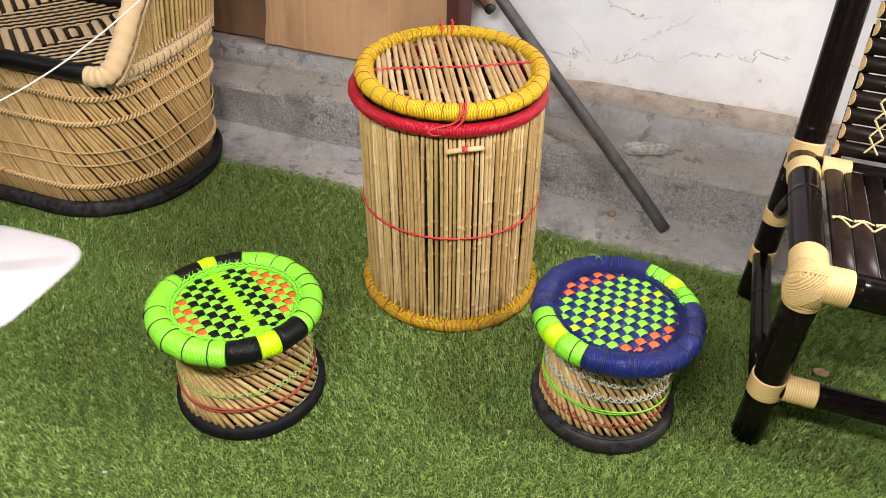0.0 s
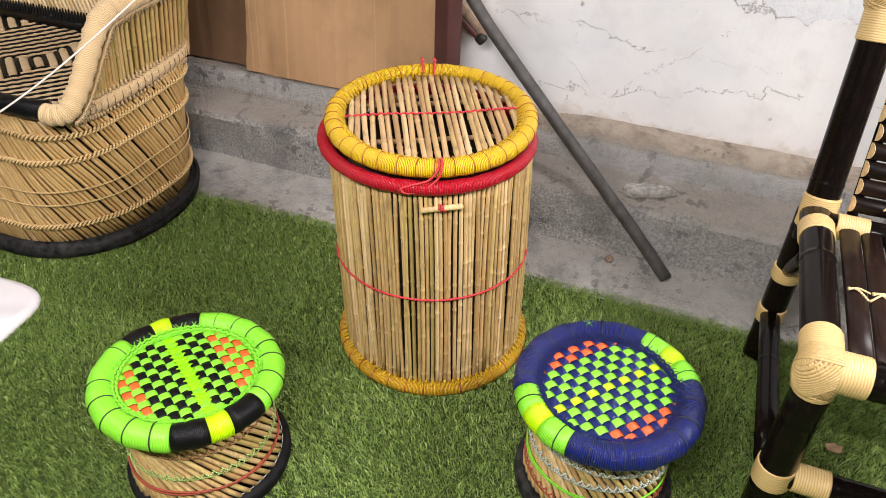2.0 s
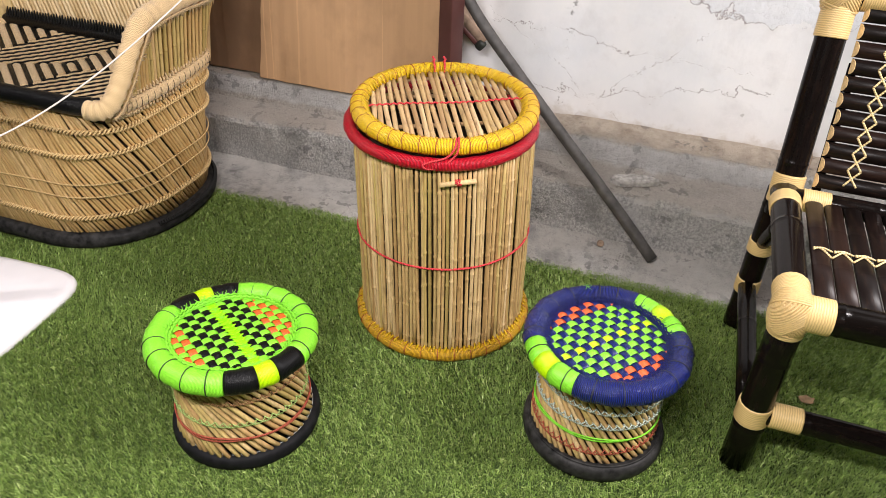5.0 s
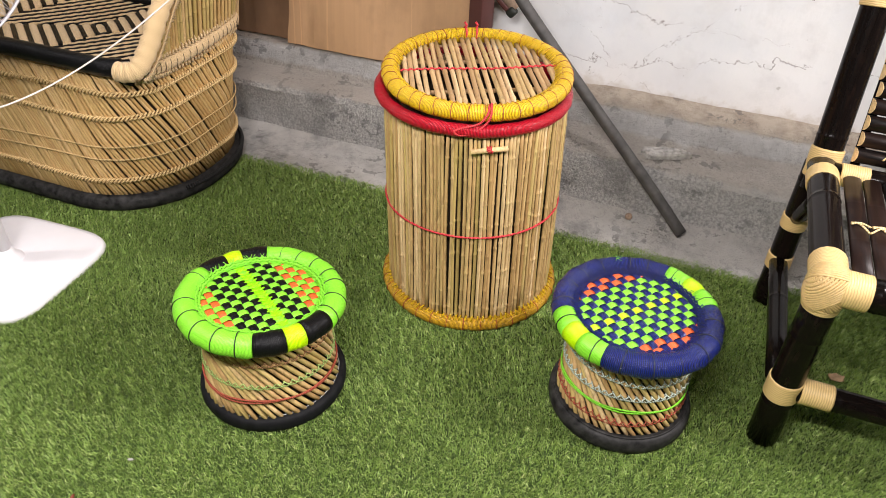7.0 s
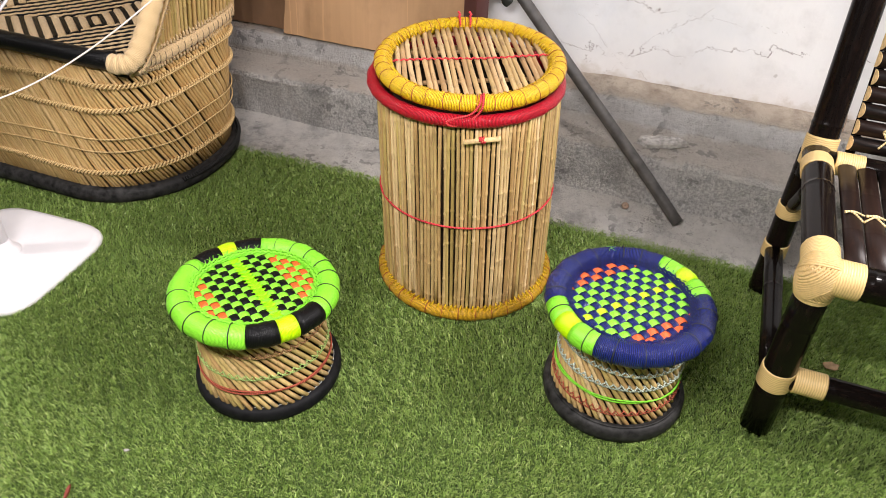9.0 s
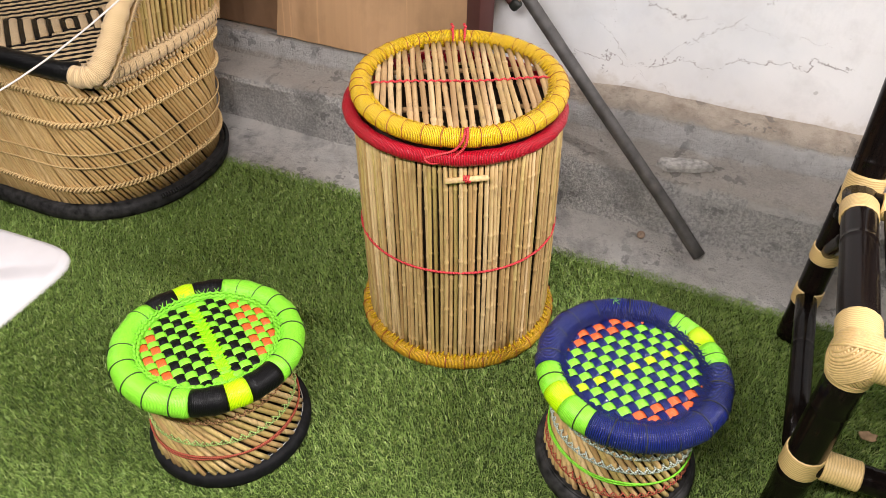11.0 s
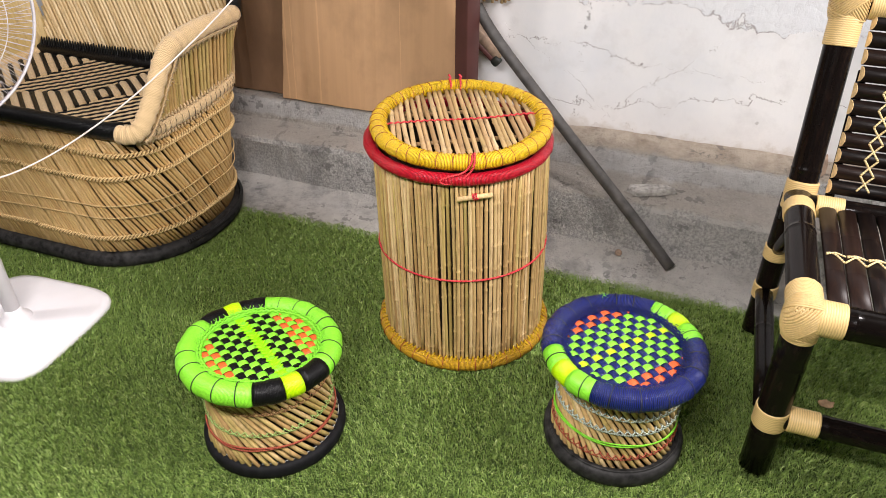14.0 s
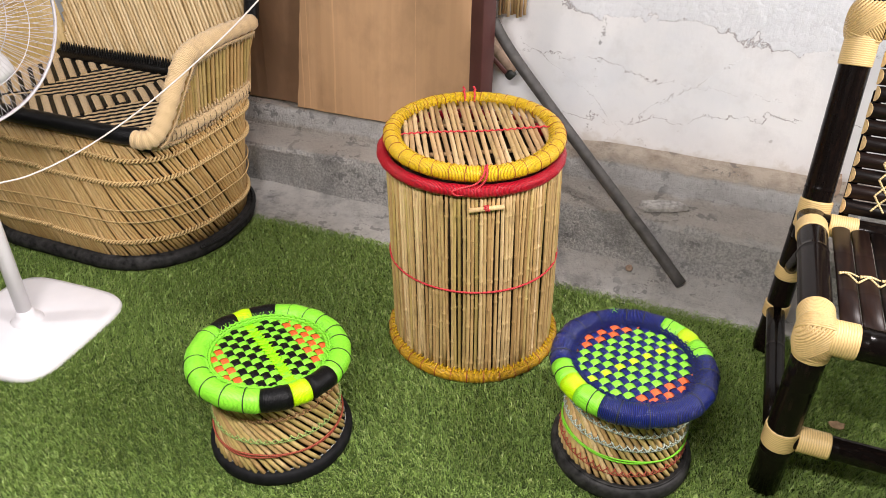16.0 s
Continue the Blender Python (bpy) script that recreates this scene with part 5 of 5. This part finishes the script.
def cane_chair():
    rg = random.Random(31)
    chair = thing("cane_chair", pose(0.448, 1.435, BASE), "dark stained thick bamboo chair with pale rattan bindings", "chair")
    W, D = 0.56, 0.53
    SZ = 0.468
    for sgn, x in ((0, 0.0), (1, W)):
        culm("front_leg", (x, 0, 0), (x, 0.0, SZ), 0.035, 2, chair, 300 + sgn)
        culm("rear_leg", (x - 0.012, D + 0.005, 0), (x - 0.010, D - 0.005, 0.46), 0.031, 2, chair, 303 + sgn)
        culm("back_post", (x + 0.0, D - 0.030, 0.40), (x + 0.004, D + 0.135, 0.985), 0.036, 2, chair, 306 + sgn)
        culm("side_rail", (x - 0.004, 0.0, SZ), (x - 0.002, D - 0.01, SZ - 0.004), 0.035, 2, chair, 309 + sgn)
        culm("side_stretcher", (x - 0.014, 0.035, 0.165), (x - 0.014, D, 0.150), 0.024, 1, chair, 312 + sgn)
        culm("brace", (x - 0.012, D - 0.005, 0.285), (x - 0.004, D - 0.13, 0.425), 0.019, 0, chair, 315 + sgn)
        sleeve((x - 0.003, D - 0.075, SZ - 0.004), (x - 0.003, D - 0.125, SZ - 0.004), 0.0375, chair)
        sleeve((x + 0.0, D - 0.022, 0.432), (x + 0.001, D - 0.002, 0.505), 0.0395, chair)
        sleeve((x - 0.011, D, 0.262), (x - 0.011, D - 0.001, 0.300), 0.0335, chair)
        sleeve((x - 0.012, D, 0.128), (x - 0.012, D, 0.172), 0.0335, chair)
        sleeve((x, 0, 0.145), (x, 0, 0.198), 0.0375, chair)
        knot((x - 0.002, -0.003, SZ - 0.014), (0.0390, 0.0390, 0.050), chair, (0, 0, 1), (1, 0, 0))
        sleeve((x, 0, 0.405), (x, 0, SZ), 0.0372, chair)
        sleeve((x - 0.003, 0.0, SZ), (x - 0.003, 0.074, SZ), 0.0375, chair)
        knot((x + 0.004, D + 0.118, 0.925), (0.043, 0.043, 0.056), chair, (0, 0.27, 0.96), (1, 0, 0))
        sleeve((x + 0.002, D + 0.090, 0.828), (x + 0.003, D + 0.113, 0.905), 0.0385, chair)
    culm("front_rail", (0.0, -0.004, SZ - 0.004), (W, -0.004, SZ - 0.004), 0.035, 3, chair, 320)
    culm("front_stretcher", (0.02, 0.0, 0.172), (W - 0.02, 0.0, 0.172), 0.0265, 2, chair, 321)
    culm("rear_rail", (0.02, D - 0.055, SZ - 0.002), (W - 0.02, D - 0.055, SZ - 0.002), 0.026, 2, chair, 322)
    culm("back_top_rail", (0.02, D + 0.120, 0.925), (W - 0.02, D + 0.120, 0.925), 0.033, 2, chair, 323)
    for x0, x1, y, z, r in ((0.012, 0.072, -0.004, SZ - 0.004, 0.0378), (0.034, 0.100, 0.0, 0.172, 0.0295), (0.035, 0.100, D - 0.055, SZ - 0.002, 0.0288), (0.045, 0.10, D + 0.120, 0.925, 0.0355)):
        sleeve((x0, y, z), (x1, y, z), r, chair)
        sleeve((W - x1, y, z), (W - x0, y, z), r, chair)
    # seat of split canes running front to back
    n = 11
    split = half_round("seat_slat", 0.0208, D - 0.10, STAINED_SLAT, 0.42)
    for i in range(n):
        x = 0.062 + (W - 0.124) * i / (n - 1)
        ob = part("seat_slat", split, None, chair)
        ob.matrix_basis = Matrix.Translation((x, 0.022, SZ + 0.004)) @ pose(0, 0, 0, -90, 0, 0) @ Matrix.Rotation(math.pi + rg.uniform(-0.06, 0.06), 4, "Z")
    lace = []
    for i in range(n - 1):
        x = 0.062 + (W - 0.124) * i / (n - 1)
        s = (W - 0.124) / (n - 1)
        for y in (0.215,):
            z = SZ + 0.0165
            lace.append(tube(dense([(x - s * 0.4, y + 0.012, z - 0.003), (x, y + 0.008, z), (x + s * 0.5, y - 0.012, z - 0.007)], 4), 0.0026, 5))
            lace.append(tube(dense([(x + s * 0.5, y - 0.012, z - 0.007), (x + s, y + 0.008, z), (x + s * 1.4, y + 0.012, z - 0.003)], 4), 0.0026, 5))
            lace.append(tube(dense([(x - s * 0.4, y + 0.004, z - 0.002), (x, y + 0.012, z + 0.001), (x + s * 0.55, y + 0.010, z - 0.004)], 4), 0.0022, 5))
    tagged(part("seat_lacing", mesh_of("seat_lacing", *joined(lace), RATTAN_WHITE), None, chair, "pale rattan lacing"), kind="stuff")
    # reclined back of split canes lying crosswise
    m = 11
    width = W - 0.12
    slat = half_round("back_slat", 0.0188, width, STAINED_SLAT, 0.85, 0.5)
    end = half_disc("cut_end", 0.0184)
    back0, back1 = Vector((0, D - 0.012, 0.505)), Vector((0, D + 0.100, 0.890))
    up = (back1 - back0).normalized()
    out = Vector((0, -up.z, up.y))
    for i in range(m):
        c = back0.lerp(back1, i / (m - 1)) + Vector((0.060 + rg.uniform(-0.003, 0.003), 0, 0))
        M = Matrix((( 0, 0, 1, 0), (up.y, out.y, 0, 0), (up.z, out.z, 0, 0), (0, 0, 0, 1)))
        ob = part("back_slat", slat, None, chair)
        ob.matrix_basis = Matrix.Translation(c) @ M
        e = part("cut_end", end, None, ob)
        e.matrix_basis = pose(0, 0.0006, -0.0006)
    for x in (0.069, W / 2, W - 0.069):
        a, b = back0 - out * 0.007 + up * -0.03, back0.lerp(back1, 0.72) - out * 0.007
        strip = part("back_strip", block(0.022, 0.008, (b - a).length, 0.002, 1), STAINED, chair)
        strip.matrix_basis = Matrix.Translation((a + b) / 2 + Vector((x, 0, 0))) @ (b - a).to_track_quat("Z", "Y").to_matrix().to_4x4()
    for x in (0.135, W - 0.135):
        for i in range(m - 1):
            a, b = back0.lerp(back1, i / (m - 1)), back0.lerp(back1, (i + 1) / (m - 1))
            for s in (1, -1):
                lace_me = tube_mesh("back_lacing", dense([a + out * 0.0185 + Vector((x - s * 0.015, 0, 0)), (a + b) / 2 + out * 0.015 + Vector((x, 0, 0)), b + out * 0.0185 + Vector((x + s * 0.015, 0, 0))], 4), 0.0027, RATTAN_WHITE, 5)
                part("back_lacing", lace_me, None, chair)


def half_round(name, r, length, material, flat=0.85, skew=0.0):
    """Half of a split cane along z, its round side towards +y."""
    n = 9
    pts = [(r * math.cos(math.pi * i / n), r * math.sin(math.pi * i / n) * flat) for i in range(n + 1)]
    pts += [(-r * 0.7, 0.002), (r * 0.7, 0.002)]
    zs = (0, length * 0.33, length * 0.335, length * 0.34, length * 0.7, length * 0.705, length * 0.71, length)
    sc = (1, 1, 1.02, 1, 1, 1.02, 1, 1)
    k = len(pts)
    verts = [(x * s, y * s, z + (skew * y if z == 0 else -skew * y if z == length else 0)) for z, s in zip(zs, sc) for x, y in pts]
    faces = [(j * k + i, j * k + (i + 1) % k, (j + 1) * k + (i + 1) % k, (j + 1) * k + i) for j in range(len(zs) - 1) for i in range(k)]
    faces += [tuple(range(k))[::-1], tuple(range((len(zs) - 1) * k, len(zs) * k))]
    return mesh_of(name, verts, faces, None, material)


def half_disc(name, r):
    n = 9
    verts = [(r * math.cos(math.pi * i / n), r * math.sin(math.pi * i / n) * 0.85, z + 0.5 * r * math.sin(math.pi * i / n) * 0.85) for z in (0, -0.0012) for i in range(n + 1)]
    k = n + 1
    faces = [tuple(range(k)), tuple(range(k, 2 * k))[::-1]] + [(i, i + k, (i + 1) % k + k, (i + 1) % k) for i in range(k)]
    return mesh_of(name, verts, faces, None, CUT_END, False)


cane_chair()


# ---- pedestal fan ----
def pedestal_fan():
    fan = thing("pedestal_fan", pose(-1.615, 1.225, -0.013), "white plastic pedestal fan with a wire guard and square foot", "fan")
    n, prof = 72, [(0.0, 0.0), (0.985, 0.0), (1.0, 0.006), (0.995, 0.016), (0.975, 0.024), (0.9, 0.0285), (0.5, 0.032), (0.22, 0.036)]
    verts, faces = [], []
    for s, z in prof[1:]:
        for i in range(n):
            t = 2 * math.pi * i / n
            c, q = math.cos(t), math.sin(t)
            p = 2 + 3.0 * max(0.0, (s - 0.22) / 0.78)
            k = (abs(c) ** p + abs(q) ** p) ** (-1 / p)
            verts.append((0.212 * s * k * c, 0.212 * s * k * q, z))
    for j in range(len(prof) - 2):
        faces += [(j * n + i, j * n + (i + 1) % n, (j + 1) * n + (i + 1) % n, (j + 1) * n + i) for i in range(n)]
    faces += [tuple(range(n))[::-1], tuple(range((len(prof) - 2) * n, (len(prof) - 1) * n))]
    foot = part("foot_plate", mesh_of("foot_plate", verts, faces, None, FAN_WHITE), None, fan, "rounded square white foot")
    foot.matrix_basis = pose(0, 0, 0, 0, 0, 3)
    part("collar", lathe("collar", [(0.001, 0.03), (0.046, 0.03), (0.046, 0.038), (0.038, 0.046), (0.027, 0.058), (0.024, 0.075), (0.001, 0.075)], 32, FAN_WHITE), None, fan)
    part("pole", lathe("pole", [(0.001, 0.06), (0.0215, 0.06), (0.0215, 0.52), (0.018, 0.525), (0.016, 0.60), (0.016, 0.84), (0.001, 0.84)], 24, FAN_WHITE), None, fan)
    head = pose(0, 0, 0.94, 0, 0, -12) @ pose(0, 0, 0, 0, 90, 0)
    housing = part("motor_housing", lathe("motor_housing", [(0.001, -0.10), (0.05, -0.095), (0.072, -0.06), (0.076, 0.0), (0.07, 0.05), (0.001, 0.055)], 32, FAN_WHITE), None, fan)
    housing.matrix_basis = head
    R = 0.25
    for side, zr, zd in (("front_guard", 0.150, 0.205), ("rear_guard", 0.148, 0.085)):
        wires = []
        for i in range(96):
            t = 2 * math.pi * i / 96
            pts = []
            for q in (0.06, 0.10, 0.15, 0.20, 0.235, R):
                k = (q - 0.06) / (R - 0.06)
                pts.append((q * math.cos(t), q * math.sin(t), zd + (zr - zd) * k ** 2.5))
            wires.append(tube(pts, 0.0007, 4))
        for q in (0.06, 0.158, R):
            k = (q - 0.06) / (R - 0.06)
            wires.append(tube([(q * math.cos(t), q * math.sin(t), zd + (zr - zd) * k ** 2.5) for t in [2 * math.pi * i / 64 for i in range(64)]], 0.0036 if q == R else 0.0010, 6, True))
        ob = part(side, mesh_of(side, *joined(wires), WIRE_WHITE), None, fan, "white wire guard")
        ob.matrix_basis = head
    cap = part("guard_cap", lathe("guard_cap", [(0.001, 0.200), (0.06, 0.203), (0.058, 0.211), (0.04, 0.215), (0.001, 0.216)], 32, FAN_WHITE), None, fan)
    cap.matrix_basis = head
    for i in range(3):
        verts, faces = [], []
        for a in range(9):
            r = 0.03 + 0.150 * a / 8
            w = 0.35 + 0.25 * math.sin(math.pi * a / 8)
            for b in range(7):
                t = w * (b / 6 - 0.5) * 2 + 0.3 * a / 8
                verts.append((r * math.cos(t), r * math.sin(t), 0.145 + 0.022 * (b / 6 - 0.5)))
        faces = [(a * 7 + b, a * 7 + b + 1, (a + 1) * 7 + b + 1, (a + 1) * 7 + b) for a in range(8) for b in range(6)]
        me = mesh_of("fan_blade", verts, faces, None, FAN_WHITE)
        ob = part("fan_blade", me, None, fan)
        mod = ob.modifiers.new("thick", "SOLIDIFY")
        mod.thickness = 0.002
        ob.matrix_basis = head @ Matrix.Rotation(2 * math.pi * i / 3, 4, "Z")


pedestal_fan()

CABLE = [(-1.83, 1.02, -0.006), (-1.84, 0.93, 0.02), (-1.76, 0.86, 0.30), (-1.60, 0.93, 0.53)]
p0, p1, p2 = Vector((-1.418, 1.107, 0.566)), Vector((-1.264, 1.291, 0.548)), Vector((-1.077, 1.784, 0.862))
CABLE += [tuple(p0 * (1 - s) ** 2 + p1 * 2 * s * (1 - s) + p2 * s * s) for s in (0, 0.2, 0.4, 0.6, 0.8, 1.0)]
CABLE += [(-0.95, 2.12, 1.10), (-0.84, 2.42, 1.34), (-0.83, 2.486, 1.42)]
cable = new("power_cable", tube_mesh("power_cable", dense(CABLE, 8), 0.0022, CORD_WHITE, 8))
tagged(cable, "thin white cable hanging from the wall down to the fan", "cable")


# ---- boards, post and pipe along the wall ----
def carton_sheet(name, x0, x1, y0, y1, z0, z1, material, label, seed, askew=0.0):
    """A cardboard panel leaning on the wall: gently warped faces, cut edges, a fold line."""
    sheet = thing(name, pose((x0 + x1) / 2, y0, z0), label, "cardboard")
    nx, nz, w, h = 24, 24, x1 - x0, z1 - z0
    verts, faces = [], []
    for side in (0, 1):
        for j in range(nz + 1):
            for i in range(nx + 1):
                x, z = -w / 2 + w * i / nx, h * j / nz
                y = (y1 - y0) * j / nz + 0.012 * noise.noise((x * 2 + seed, z * 2, 0)) + side * 0.007
                x += askew * z * (1 - i / nx)
                if i == 0:
                    x += 0.004 * noise.noise((z * 14, seed, 3))
                if j == 0:
                    z += 0.004 * noise.noise((x * 14, seed, 5)) + 0.004
                verts.append((x, y, z))
    k = (nx + 1) * (nz + 1)
    for j in range(nz):
        for i in range(nx):
            a = j * (nx + 1) + i
            faces += [(a, a + 1, a + nx + 2, a + nx + 1), (k + a, k + a + nx + 1, k + a + nx + 2, k + a + 1)]
    part("panel", mesh_of("panel", verts, faces, None, material), None, sheet)
    border = [i for i in range(nx + 1)] + [j * (nx + 1) + nx for j in range(1, nz + 1)] + [nz * (nx + 1) + i for i in range(nx - 1, -1, -1)] + [j * (nx + 1) for j in range(nz - 1, 0, -1)]
    ev = [verts[i] for i in border] + [verts[i + k] for i in border]
    b = len(border)
    ef = [(i, i + b, (i + 1) % b + b, (i + 1) % b) for i in range(b)]
    part("cut_edge", mesh_of("cut_edge", ev, ef, None, CARTON_EDGE, False), None, sheet)
    return sheet


carton_sheet("cardboard_sheet", -1.362, -0.61, 2.394, 2.455, 0.296, 1.30, CARTON, "tall flattened brown cardboard sheet leaning on the wall", 3, 0.085)
carton_sheet("cardboard_sheet", -2.35, -1.30, 2.425, 2.470, 0.298, 1.22, CARTON_DARK, "darker brown cardboard sheet leaning on the wall behind another", 9)
mark = bpy.data.objects["cardboard_sheet.001"]
bar = part("printed_mark", block(0.016, 0.0016, 0.005, 0.0), RED, mark)
bar.location = (0.245, 0.008, 0.20)

post = thing("steel_post", pose(-0.600, 2.352, 0.19, 0, 0, -27), "maroon painted square steel post standing on the ledge", "post")
box = part("box_section", block(0.058, 0.058, 1.9, 0.004, 2), POST_RED, post)
box.location = (0, 0, 0.957)
plate = part("base_plate", block(0.085, 0.085, 0.008, 0.002, 1), POST_RED, post)
plate.location = (0, 0, 0.008)

pipe_pts = [(0.172, 2.150, 0.030), (0.02, 2.206, 0.165), (-0.20, 2.275, 0.358), (-0.36, 2.322, 0.503), (-0.47, 2.355, 0.604), (-0.540, 2.378, 0.676), (-0.580, 2.392, 0.728)]
pipe = new("grey_pipe", tube_mesh("grey_pipe", dense(pipe_pts, 6), 0.0185, PIPE, 14))
tagged(pipe, "dusty grey pipe leaning from the ledge against the wall", "pipe")

cleat = thing("wooden_cleat", pose(-0.566, 2.452, 0.604, 0, 42, 0), "short weathered wooden cleat fixed to the wall", "wood block")
part("plank", block(0.16, 0.055, 0.032, 0.003, 1), WOOD, cleat)
under = part("dark_underside", block(0.16, 0.050, 0.016, 0.002, 1), POST_RED, cleat)
under.location = (0, -0.004, -0.0245)
knob = part("black_rope_end", block(0.030, 0.030, 0.034, 0.010, 3), SEAM, cleat)
knob.location = (0.078, -0.022, -0.018)

blind = thing("cane_blind", pose(-0.53, 2.462, 0.725), "rolled cane blind standing beside the post", "blind")
rgb = random.Random(77)
blind_c = [stick_mesh("blind_cane", 0.0055, 0.6, 3, 500 + k, CANE_LID, 6) for k in range(3)]
for i in range(9):
    lay(blind_c, (-0.05 + 0.0105 * i, 0.006 * math.sin(i * 1.7), 0.004 * (i % 3)), (-0.05 + 0.0105 * i, 0.004 * math.cos(i * 1.7), 0.6), 0.6, blind, "blind_cane", rgb)


# ---- small things ----
def shard(name, length, width, thick, m, material, label, category, seed):
    """An uneven broken flake."""
    n = 18
    verts = []
    for z, s in ((0, 1.0), (thick * 0.7, 0.96), (thick, 0.82)):
        for i in range(n):
            t = 2 * math.pi * i / n
            k = s * (1 + 0.45 * noise.noise((math.cos(t) * 1.9 + seed, math.sin(t) * 1.9, 0)) + 0.18 * noise.noise((math.cos(t) * 6 + seed, math.sin(t) * 6, 2)))
            verts.append((length / 2 * k * math.cos(t), width / 2 * k * math.sin(t), z + 0.15 * thick * noise.noise((t * 2, seed, z))))
    faces = [(j * n + i, j * n + (i + 1) % n, (j + 1) * n + (i + 1) % n, (j + 1) * n + i) for j in (0, 1) for i in range(n)]
    faces += [tuple(range(n))[::-1], tuple(range(2 * n, 3 * n))]
    ob = new(name, mesh_of(name, verts, faces, None, material, False))
    ob.matrix_world = m
    return tagged(ob, label, category)


shard("plaster_flake", 0.150, 0.050, 0.020, pose(0.065, 2.302, 0.208, 6, -3, 14), STONE, "long pale flake of fallen plaster on the ledge", "rubble", 2)
shard("plaster_flake", 0.022, 0.012, 0.005, pose(0.098, 2.142, 0.020, 0, 0, -40), STONE, "small white plaster crumb on the cement", "rubble", 5)
shard("plaster_flake", 0.020, 0.012, 0.004, pose(0.215, 2.125, 0.014, 0, 0, 20), STONE, "small pale plaster crumb on the cement", "rubble", 8)
shard("dry_leaf", 0.040, 0.026, 0.002, pose(0.62, 1.70, 0.004, 10, 5, 20), LEAF, "dry brown leaf lying on the grass", "leaf", 4)

shard("straw_bit", 0.013, 0.006, 0.003, pose(-0.83, 0.80, 0.022, 0, 0, 20), STONE, "tiny pale straw bit lying on the grass", "litter", 9)
shard("red_twig", 0.036, 0.007, 0.006, pose(-0.868, 0.668, 0.024, 0, -6, 108), RUST_STRING, "short rust-red twig lying on the grass", "twig", 15)

cap_top = thing("bottle_cap", pose(0.002, 2.170, 0.034, 25, 0, 0), "small rusty metal cap lying on the cement", "bottle cap")
part("cap_shell", lathe("cap_shell", [(0.001, 0.004), (0.0095, 0.004), (0.0112, 0.0), (0.0118, 0.003), (0.0110, 0.0075), (0.009, 0.0085), (0.001, 0.0085)], 20, WOOD), None, cap_top)
tuft = shard("brown_lump", 0.075, 0.06, 0.055, pose(0.545, 2.44, 0.300, 0, 0, 30), WOOD, "dirty brown lump lying at the foot of the wall", "debris", 12)
